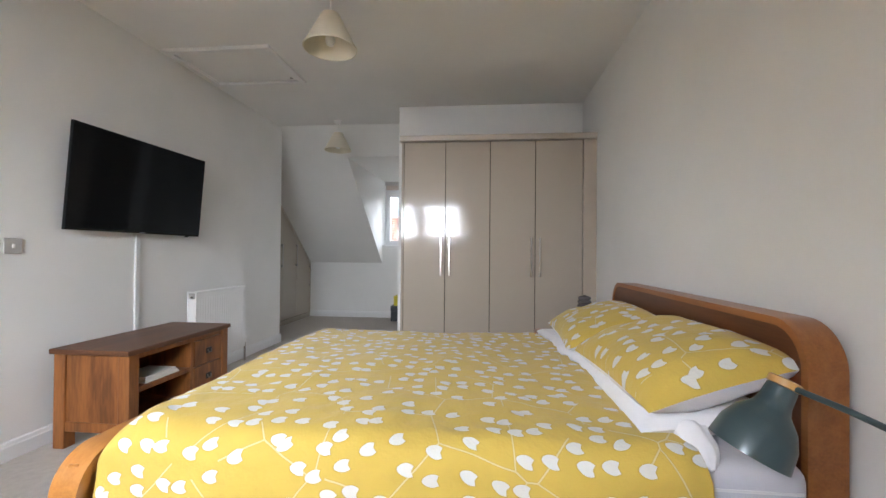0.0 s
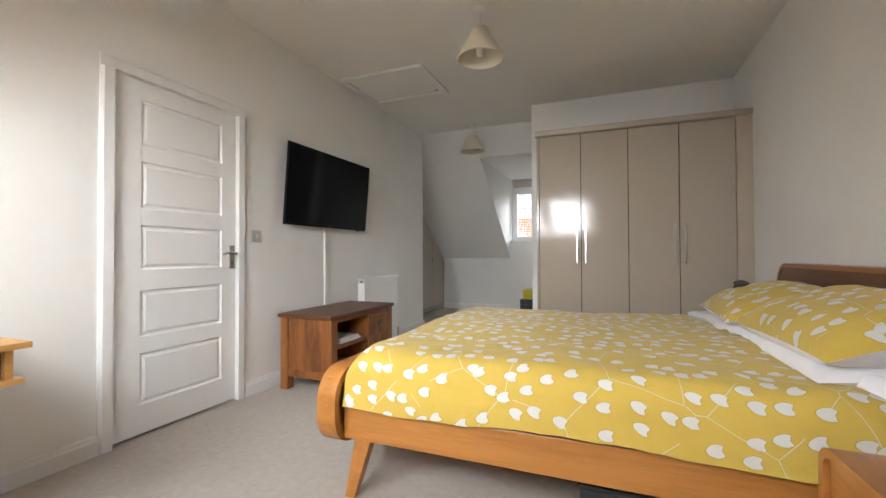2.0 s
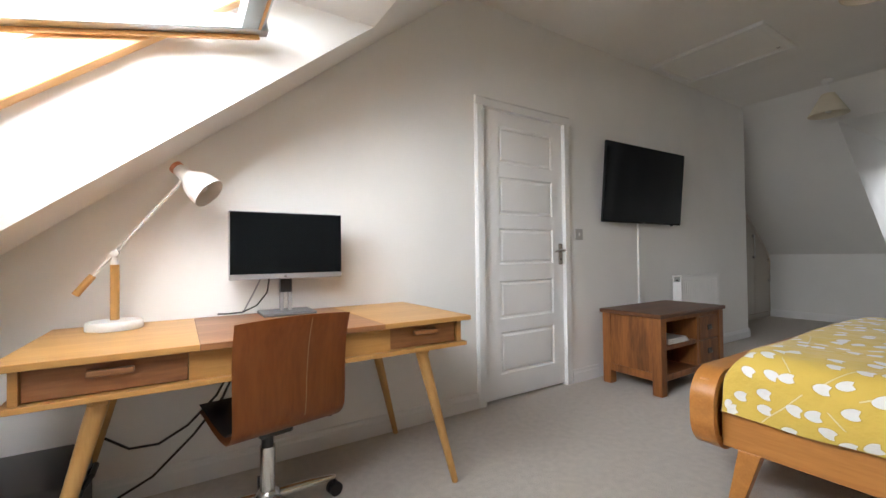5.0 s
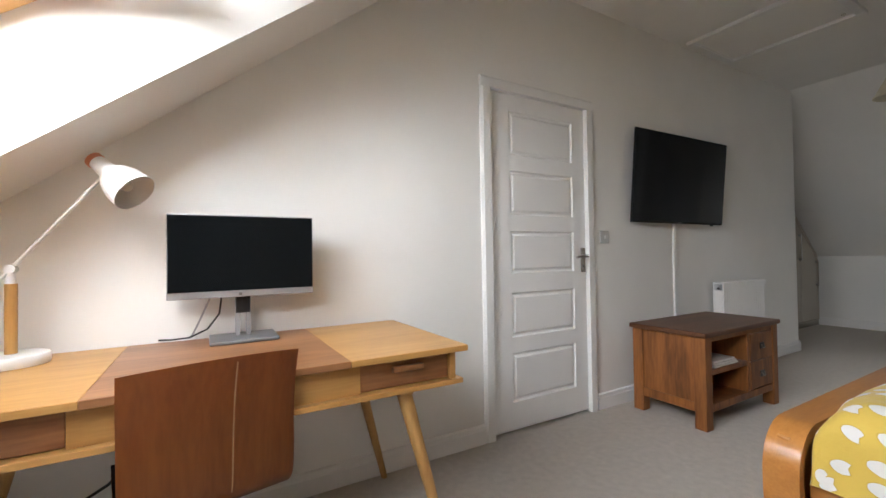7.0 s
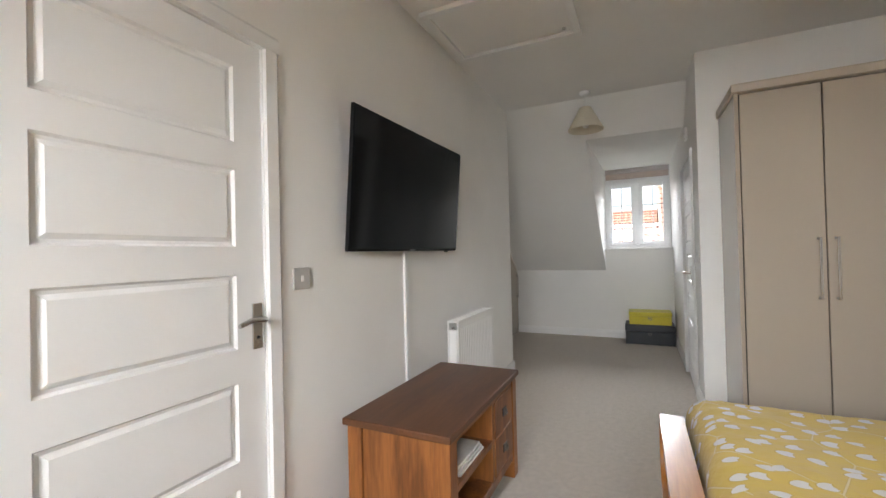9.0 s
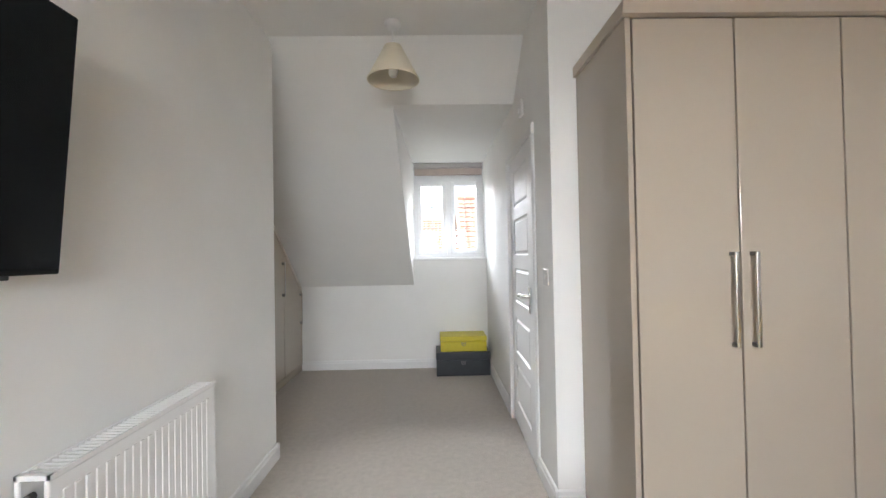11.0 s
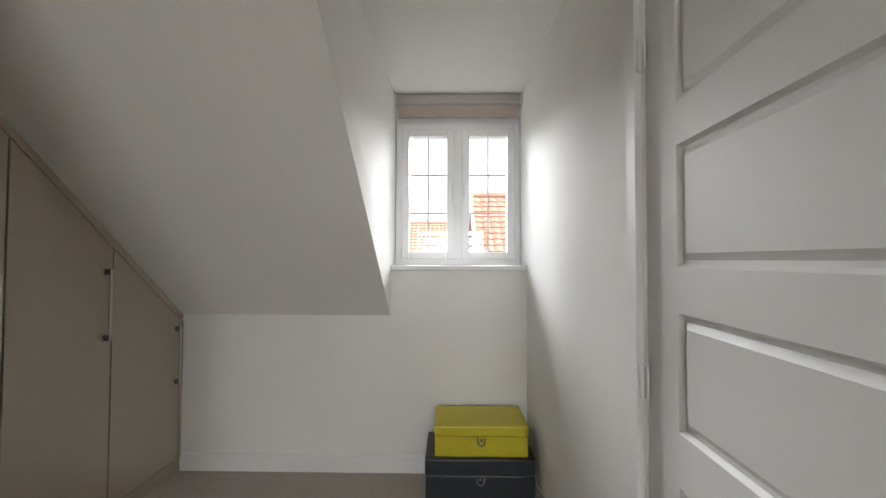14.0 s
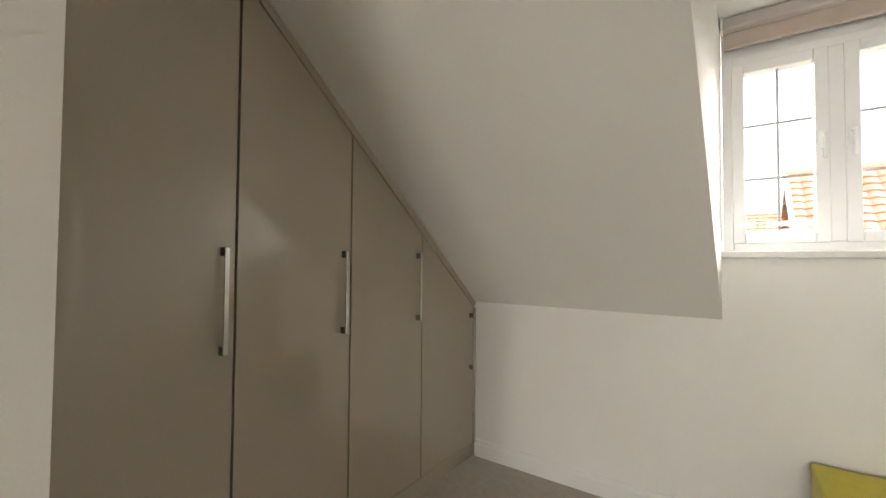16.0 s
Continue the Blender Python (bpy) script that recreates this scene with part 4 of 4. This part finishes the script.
bl2 = thing("bedside_lamp", (3.33, -0.156, 0.575), "grey-green adjustable lamp with a wooden cap", "table lamp")
part("base", lathe([(0.0, 0.0), (0.078, 0.0), (0.08, 0.006), (0.077, 0.018), (0.0, 0.02)], (3.33, -0.156, 0.575), 32, close=False), M_grey, bl2, smooth=True)
part("post", tube([(3.33, -0.156, 0.59), (3.33, -0.156, 0.81)], 0.008, 12), M_grey, bl2, smooth=True)
part("joint", tube([(3.314, -0.156, 0.808), (3.346, -0.156, 0.808)], 0.015, 14), M_grey, bl2)
part("arm", tube([(3.274, 0.08, 0.832), (3.304, -0.04, 0.822), (3.33, -0.156, 0.808), (3.342, -0.235, 0.798)], 0.007, 10), M_grey, bl2, smooth=True)
part("counterweight", tube([(3.342, -0.235, 0.798), (3.35, -0.29, 0.791)], 0.012, 14), M_copper, bl2, "wood-toned counterweight")
spot_head(bl2, (3.272, 0.09, 0.828), (3.192, 0.09, 0.668), 0.088, M_grey, M_oakz)

fl = thing("ribbed_lamp", (3.33, 2.3, 0.525), "small smoked ribbed glass lamp on the bedside table", "table lamp")
pr = [(0.0, 0.0), (0.045, 0.0), (0.05, 0.02)]
for k in range(9):
    z = 0.03 + k * 0.029
    rr = 0.072 - 0.0028 * k
    pr += [(rr - 0.008, z), (rr, z + 0.008), (rr, z + 0.018), (rr - 0.008, z + 0.026)]
pr += [(0.0, 0.3)]
part("body", lathe(pr, (3.335, 2.3, 0.525), 32, close=False), M_smoke, fl, smooth=True)


# ---- television cabinet ----
def tv_cabinet():
    c = thing("tv_cabinet", (0.34, 1.6, 0), "dark-stained wooden television cabinet with open shelves", "cabinet")
    x0, x1, y0, y1, zt = 0.105, 0.575, 1.16, 2.06, 0.575
    part("top", box(0.095, 0.588, 1.138, 2.078, zt - 0.03, zt, 0.006), M_cabtop, c, "dark plank top")
    for x in (x0, x1 - 0.07):
        for y in (y0, y1 - 0.07):
            part("leg", box(x, x + 0.07, y, y + 0.07, 0.0, zt - 0.03, 0.004), M_cab, c)
    for y in (y0 + 0.012, y1 - 0.03):
        part("side_panel", box(x0 + 0.07, x1 - 0.07, y, y + 0.018, 0.13, zt - 0.03), M_cab, c)
        part("side_rail", box(x0 + 0.07, x1 - 0.07, y - 0.008, y + 0.026, 0.10, 0.155, 0.003), M_cab, c)
    part("back_panel", box(x0 + 0.004, x0 + 0.02, y0 + 0.07, y1 - 0.07, 0.10, zt - 0.03), M_cab, c)
    part("bottom_shelf", box(x0 + 0.02, x1 - 0.006, y0 + 0.07, y1 - 0.07, 0.10, 0.145, 0.003), M_cab, c)
    part("top_rail", box(x1 - 0.03, x1 - 0.006, y0 + 0.07, y1 - 0.07, zt - 0.06, zt - 0.03), M_cab, c)
    yd = 1.66
    part("divider", box(x0 + 0.02, x1 - 0.008, yd, yd + 0.03, 0.145, zt - 0.06), M_cab, c)
    part("middle_shelf", box(x0 + 0.02, x1 - 0.008, y0 + 0.07, yd, 0.315, 0.345, 0.003), M_cab, c)
    for a, b in ((0.152, 0.327), (0.334, 0.510)):
        d = part("drawer", box(x0 + 0.05, x1 - 0.004, yd + 0.034, y1 - 0.073, a, b, 0.004), M_cab, c)
        ym = (yd + 0.034 + y1 - 0.073) / 2
        h = part("pull_plate", box(x1 - 0.004, x1 + 0.001, ym - 0.028, ym + 0.028, (a + b) / 2 - 0.02, (a + b) / 2 + 0.02, 0.001), M_black, d, "dark iron pull")
        part("ring_pull", tube([(x1 + 0.003, ym - 0.018, (a + b) / 2 + 0.008), (x1 + 0.010, ym - 0.014, (a + b) / 2 - 0.012), (x1 + 0.010, ym + 0.014, (a + b) / 2 - 0.012), (x1 + 0.003, ym + 0.018, (a + b) / 2 + 0.008)], 0.003, 8), M_chromedark, h)
    for k in range(3):
        mg = thing("magazine", (0.45, 1.45, 0.345 + 0.011 * k), "magazine lying in a pile on the shelf", "magazine", "magazine pile")
        o = 0.008 * ((k * 7) % 3)
        part("paper_block", box(0.33 + o, 0.555 - o, 1.30 + o, 1.57 - 0.5 * o, 0.3455 + 0.011 * k, 0.3555 + 0.011 * k, 0.001), M_page, mg)


tv_cabinet()


# ---- desk ----
def desk():
    d = thing("desk", (0.34, -1.3, 0), "pale oak desk with walnut centre and drawers", "desk")
    x0, x1, y0, y1, zt = 0.02, 0.690, -2.06, -0.552, 0.738
    ya, yb = -1.592, -0.968
    part("top_board", box(x0, x1, yb + 0.001, y1, zt - 0.02, zt, 0.002), M_oak, d)
    part("top_board", box(x0, x1, y0, ya - 0.001, zt - 0.02, zt, 0.002), M_oak, d)
    part("centre_flap", box(x0, x1, ya, yb, zt - 0.02, zt + 0.0005, 0.002), M_walnut, d, "walnut centre flap")
    part("bottom_board", box(x0, x1 - 0.015, y0 + 0.012, y1 - 0.012, 0.605, 0.622, 0.002), M_oak, d)
    part("end_panel", box(x0, x1 - 0.03, y1 - 0.055, y1 - 0.035, 0.622, zt - 0.02), M_oak, d)
    part("end_panel", box(x0, x1 - 0.03, y0 + 0.035, y0 + 0.055, 0.622, zt - 0.02), M_oak, d)
    part("back_panel", box(x0, x0 + 0.016, y0 + 0.055, y1 - 0.055, 0.622, zt - 0.02), M_oak, d)
    part("front_panel", box(x1 - 0.06, x1 - 0.04, ya - 0.03, yb + 0.04, 0.622, zt - 0.02), M_oak, d)
    for a, b in ((yb + 0.042, y1 - 0.057), (y0 + 0.057, ya - 0.032)):
        dr = part("drawer", box(x0 + 0.1, x1 - 0.045, a, b, 0.625, zt - 0.023, 0.002), M_walnut, d, "walnut drawer front")
        m = (a + b) / 2
        part("pull", box(x1 - 0.045, x1 - 0.022, m - 0.055, m + 0.055, 0.674, 0.692, 0.004), M_walnut, dr)
    part("stretcher", box(0.33, 0.36, -1.84, -0.78, 0.555, 0.605, 0.003), M_oakz, d)
    for ym, sg in ((-0.765, 1), (-1.845, -1)):
        part("leg_block", box(0.05, 0.64, ym - 0.025, ym + 0.025, 0.585, 0.605, 0.003), M_oakz, d)
        part("leg", tube([(0.615, ym, 0.59), (0.642, ym + sg * 0.15, 0.0)], [0.026, 0.014], 16), M_oakz, d, smooth=True)
        part("leg", tube([(0.07, ym, 0.59), (0.04, ym + sg * 0.15, 0.0)], [0.026, 0.014], 16), M_oakz, d, smooth=True)


desk()


def monitor():
    m = thing("monitor", (0.13, -1.23, 0.738), "computer monitor with silver chin on a metal stand", "monitor")
    part("casing", box(0.118, 0.155, -1.466, -0.960, 0.905, 1.215, 0.004), M_silver, m)
    part("screen", box(0.155, 0.1575, -1.462, -0.964, 0.931, 1.211), M_screen, m, "black screen")
    part("logo_mark", box(0.155, 0.158, -1.236, -1.224, 0.912, 0.922), M_chromedark, m)
    part("stand_base", box(0.03, 0.215, -1.335, -1.10, 0.739, 0.753, 0.004), M_base, m)
    for y in (-1.238, -1.2):
        part("stand_post", box(0.095, 0.115, y - 0.009, y + 0.009, 0.753, 0.98, 0.003), M_silver, m)
    part("stand_head", box(0.09, 0.119, -1.245, -1.193, 0.84, 1.05, 0.004), M_black, m)
    cb = thing("monitor_cable", (0.07, -1.3, 0.745), "black cables hanging behind the monitor", "cable")
    part("lead", tube([(0.112, -1.29, 0.93), (0.09, -1.30, 0.84), (0.06, -1.34, 0.78), (0.05, -1.40, 0.752), (0.04, -1.46, 0.748), (0.022, -1.5, 0.748)], 0.0035, 8), M_black, cb, smooth=True)
    part("lead", tube([(0.112, -1.32, 0.93), (0.07, -1.36, 0.83), (0.035, -1.39, 0.76), (0.022, -1.4, 0.748)], 0.0035, 8), M_silver, cb, "grey lead", smooth=True)


monitor()

dl = thing("desk_lamp", (0.16, -1.857, 0.738), "white adjustable desk lamp with beech post", "desk lamp")
LX, LY = 0.16, -1.857
part("base", lathe([(0.0, 0.0), (0.088, 0.0), (0.09, 0.004), (0.09, 0.026), (0.086, 0.032), (0.0, 0.033)], (LX, LY, 0.739), 40, close=False), M_white, dl, smooth=True)
part("post", tube([(LX, LY, 0.774), (LX, LY, 0.985)], 0.015, 16), M_oakz, dl, "beech post", smooth=True)
part("collar", tube([(LX, LY, 0.985), (LX, LY, 1.03)], [0.012, 0.008], 14), M_white, dl)
part("joint", tube([(LX - 0.015, LY, 1.03), (LX + 0.015, LY, 1.03)], 0.014, 14), M_white, dl)
part("arm", tube([(LX, LY - 0.075, 0.93), (LX, LY, 1.03), (LX + 0.01, LY + 0.22, 1.325)], 0.0055, 10), M_white, dl, smooth=True)
part("counterweight", tube([(LX, LY - 0.115, 0.875), (LX, LY - 0.065, 0.945)], 0.013, 14), M_oakz, dl, "beech counterweight", smooth=True)
spot_head(dl, (LX + 0.01, LY + 0.205, 1.375), (LX + 0.075, LY + 0.315, 1.27), 0.068, M_white, M_copper)
part("flex", tube([(LX - 0.07, LY - 0.05, 0.752), (LX - 0.11, LY - 0.09, 0.748), (0.03, LY - 0.1, 0.746)], 0.003, 8), M_white, dl, smooth=True)


def office_chair():
    c = thing("office_chair", (0.52, -1.32, 0), "swivel chair with curved walnut ply back and black seat", "chair")
    yc, half = -1.35, 0.195
    th = 0.014

    def spine(t):
        """The ply shell from the back's top down, round the bend and under the seat: (x, z)."""
        pts = [(0.86, 0.805), (0.83, 0.72), (0.812, 0.62), (0.805, 0.53), (0.79, 0.465), (0.755, 0.425), (0.70, 0.408), (0.58, 0.41), (0.46, 0.425), (0.38, 0.43)]
        k = min(t * (len(pts) - 1), len(pts) - 1.001)
        i = int(k)
        g = [Vector((*pts[max(0, min(len(pts) - 1, i + o))], 0)) for o in (-1, 0, 1, 2)]
        f = k - i
        v = 0.5 * (2 * g[1] + (g[2] - g[0]) * f + (2 * g[0] - 5 * g[1] + 4 * g[2] - g[3]) * f * f + (3 * g[1] - g[0] - 3 * g[2] + g[3]) * f ** 3)
        return v.x, v.y

    def shell(t0, t1, off, nu=40, nv=14, w0=-1.0, w1=1.0):
        def f(u, v):
            t = t0 + (t1 - t0) * u
            x, z = spine(t)
            x2, z2 = spine(min(1, t + 0.01))
            dx, dz = x2 - x, z2 - z
            L = math.hypot(dx, dz) or 1
            nx, nz = dz / L, -dx / L
            w = w0 + (w1 - w0) * v
            bow = 0.03 * w * w * max(0, 1 - t * 2.2)
            lift = 0.012 * (1 - w * w) * max(0, 1 - t * 5)
            return (x + nx * off - bow, yc + half * w * (1 - 0.04 * t), z + nz * off + lift)
        return sheet(nu, nv, f)
    back = shell(0, 0.55, 0.0)
    bmesh.ops.solidify(back, geom=back.faces[:], thickness=th)
    body = part("backrest", back, M_ply, c, "walnut-veneered curved ply back", smooth=True)
    for off in (0.0006, -th - 0.0006):
        part("seam", shell(0.01, 0.42, off, 30, 1, 0.16, 0.178), M_plyedge, body)
    seat = shell(0.5, 1.0, 0.0)
    bmesh.ops.solidify(seat, geom=seat.faces[:], thickness=th)
    part("seat_shell", seat, M_ply, c, smooth=True)
    pad = shell(0.52, 0.99, 0.026)
    bmesh.ops.solidify(pad, geom=pad.faces[:], thickness=0.012)
    part("seat_pad", pad, M_leather, c, "black leather seat pad", smooth=True)
    cx = 0.56
    part("mechanism", box(cx - 0.1, cx + 0.1, yc - 0.06, yc + 0.06, 0.365, 0.402, 0.01), M_black, c)
    part("lever", tube([(cx + 0.04, yc + 0.05, 0.385), (cx + 0.05, yc + 0.16, 0.38), (cx + 0.05, yc + 0.235, 0.372)], [0.006, 0.006, 0.013], 10), M_black, c)
    part("gas_lift", tube([(cx, yc, 0.1), (cx, yc, 0.30)], 0.027, 20), M_chrome, c, smooth=True)
    part("gas_collar", tube([(cx, yc, 0.30), (cx, yc, 0.37)], 0.021, 20), M_black, c, smooth=True)
    part("hub", lathe([(0.045, 0.0), (0.05, 0.02), (0.045, 0.06), (0.03, 0.075)], (cx, yc, 0.065), 24), M_chrome, c, smooth=True)
    for k in range(5):
        a = radians(72 * k + 20)
        dx, dy = math.cos(a), math.sin(a)
        arm = part("base_arm", tube([(cx + 0.03 * dx, yc + 0.03 * dy, 0.11), (cx + 0.16 * dx, yc + 0.16 * dy, 0.095), (cx + 0.28 * dx, yc + 0.28 * dy, 0.075)], [0.02, 0.016, 0.012], 12), M_chrome, c, smooth=True)
        ex, ey = cx + 0.28 * dx, yc + 0.28 * dy
        cs = tube([(ex - 0.02 * dy, ey + 0.02 * dx, 0.029), (ex - 0.006 * dy, ey + 0.006 * dx, 0.029)], 0.028, 16)
        tube([(ex + 0.006 * dy, ey - 0.006 * dx, 0.029), (ex + 0.02 * dy, ey - 0.02 * dx, 0.029)], 0.028, 16, bm=cs)
        tube([(ex, ey, 0.03), (ex, ey, 0.075)], 0.007, 8, bm=cs)
        part("castor", cs, M_black, arm)

    c.matrix_basis = Matrix.Translation((0.76, yc + 0.03, 0)) @ Matrix.Rotation(radians(11), 4, "Z") @ Matrix.Translation((-0.82, -yc, 0)) @ Matrix.Translation(c.location)


office_chair()

sc = thing("suitcase", (0.28, -2.1, 0), "glossy black holdall standing under the desk", "suitcase")
part("body", box(0.05, 0.52, -2.27, -1.93, 0.0, 0.31, 0.06, 4), M_leather, sc, smooth=True)
part("zip_band", box(0.045, 0.525, -2.275, -1.925, 0.2, 0.21, 0.003), M_black, sc)
part("handle", tube([(0.2, -1.93, 0.22), (0.21, -1.905, 0.255), (0.3, -1.905, 0.255), (0.31, -1.93, 0.22)], 0.009, 10), M_black, sc, smooth=True)
part("buckle", box(0.38, 0.42, -1.935, -1.92, 0.19, 0.225, 0.004), M_silver, sc)

cbl = thing("floor_cable", (0.1, -1.5, 0), "black power cables trailing under the desk", "cable")
part("lead", tube([(0.3, -1.45, 0.60), (0.26, -1.52, 0.45), (0.2, -1.62, 0.33), (0.12, -1.72, 0.25), (0.08, -1.82, 0.24), (0.05, -1.9, 0.29), (0.03, -1.98, 0.30)], 0.005, 8), M_black, cbl, smooth=True)
part("lead", tube([(0.29, -1.43, 0.60), (0.25, -1.5, 0.43), (0.18, -1.6, 0.28), (0.11, -1.74, 0.12), (0.07, -1.9, 0.03), (0.05, -2.0, 0.008)], 0.005, 8), M_black, cbl, smooth=True)


# ---- alcove: boxes ----
def chest(name, x0, x1, y0, y1, z0, z1, material, label):
    b = thing(name, ((x0 + x1) / 2, (y0 + y1) / 2, z0), label, "storage box")
    zl = z0 + (z1 - z0) * 0.66
    part("body", box(x0 + 0.004, x1 - 0.004, y0 + 0.004, y1, z0, zl, 0.006), material, b)
    part("lid", box(x0, x1, y0, y1, zl + 0.002, z1, 0.009, 3), material, b)
    xm = (x0 + x1) / 2
    h = part("clasp", tube([(xm - 0.02, y0 - 0.002, zl - 0.005), (xm - 0.018, y0 - 0.01, zl - 0.03), (xm, y0 - 0.012, zl - 0.045), (xm + 0.018, y0 - 0.01, zl - 0.03), (xm + 0.02, y0 - 0.002, zl - 0.005)], 0.004, 8), M_chromedark, b, "small metal loop clasp", smooth=True)
    part("stud", tube([(xm, y0 + 0.004, zl - 0.018), (xm, y0 - 0.005, zl - 0.018)], 0.008, 10), M_chromedark, h)


chest("black_box", 1.035, 1.618, 5.715, 6.065, 0.0, 0.255, M_dark, "charcoal leatherette storage chest on the carpet")
chest("yellow_box", 1.082, 1.585, 5.735, 6.05, 0.2555, 0.418, M_yellow, "lime-yellow leatherette box stacked on a black chest")


# ---- outside ----
def pantile_roof(x0, x1, ye, ze, yr, zr, pitch=0.30, row=0.32):
    """One slope from the eaves (ye, ze) to the ridge (yr, zr): overlapping rows of rolled tiles."""
    L = math.hypot(yr - ye, zr - ze)
    uy, uz = (yr - ye) / L, (zr - ze) / L
    ny, nz = -uz * (1 if uy > 0 else -1), abs(uy)
    rows, cols = int(L / row), int((x1 - x0) / pitch * 6)
    verts, faces = [], []
    for r in range(rows):
        for e, lift in ((0, 0.06), (1, 0.012)):
            s = min(L, (r + e) * row)
            for k in range(cols + 1):
                x = x0 + (x1 - x0) * k / cols
                h = lift + 0.035 * abs(math.sin(math.pi * (x - x0) / pitch))
                verts.append((x, ye + uy * s + ny * h, ze + uz * s + nz * h))
    w_ = cols + 1
    for r in range(rows):
        for k in range(cols):
            a = 2 * r * w_ + k
            faces.append((a, a + 1, a + 1 + w_, a + w_))
            if r:
                b = (2 * r - 1) * w_ + k
                faces.append((b, b + 1, a + 1, a))
    bm = bmesh.new()
    vs = [bm.verts.new(v) for v in verts]
    for f in faces:
        bm.faces.new([vs[i] for i in f])
    return bm


def house(x0, x1, y0, y1, eaves, ridge, label, chimney=False):
    ym = (y0 + y1) / 2
    h = thing("house", ((x0 + x1) / 2, ym, -5.6), label, "house", "houses across the road")
    part("wall", prism([(y0 + 0.3, -5.6), (y1 - 0.3, -5.6), (y1 - 0.3, eaves), (ym, ridge - 0.12), (y0 + 0.3, eaves)], "x", x0 + 0.15, x1 - 0.15), M_brick, h)
    rf = part("roof", pantile_roof(x0, x1, y0, eaves - 0.12, ym, ridge), M_tile, h, "orange pantile slope")
    part("roof", pantile_roof(x0, x1, y1, eaves - 0.12, ym, ridge), M_tile, h)
    part("ridge_tiles", tube([(x0, ym, ridge + 0.02), (x1, ym, ridge + 0.02)], 0.12, 10), M_tile, rf)
    for xv in (x0, x1):
        part("verge", beam((xv, y0, eaves - 0.1), (xv, ym, ridge + 0.06), 0.12, 0.12), M_trimtan, rf)
    for k in range(3):
        xa = x0 + (x1 - x0) * (0.2 + 0.3 * k)
        wdw = part("window", box(xa - 0.55, xa + 0.55, y0 + 0.26, y0 + 0.33, eaves - 2.0, eaves - 0.7), M_upvc, h)
        part("pane", box(xa - 0.47, xa + 0.47, y0 + 0.25, y0 + 0.262, eaves - 1.92, eaves - 0.78), M_screen, wdw)
    if chimney:
        part("chimney", box(x0 + 2.2, x0 + 2.9, ym - 0.3, ym + 0.3, ridge - 0.6, ridge + 0.9, 0.02), M_brick, rf)


house(2.0, 13.0, 15.5, 23.0, 0.6, 3.75, "brick house with an orange pantiled roof")
house(-16.0, 5.0, 30.0, 38.0, 0.4, 4.0, "terraced house with an orange pantiled roof", True)
setting("ground", box(-600, 600, -600, 900, -5.9, -5.6), M_ground, "grass and tarmac ground between the houses", "ground")
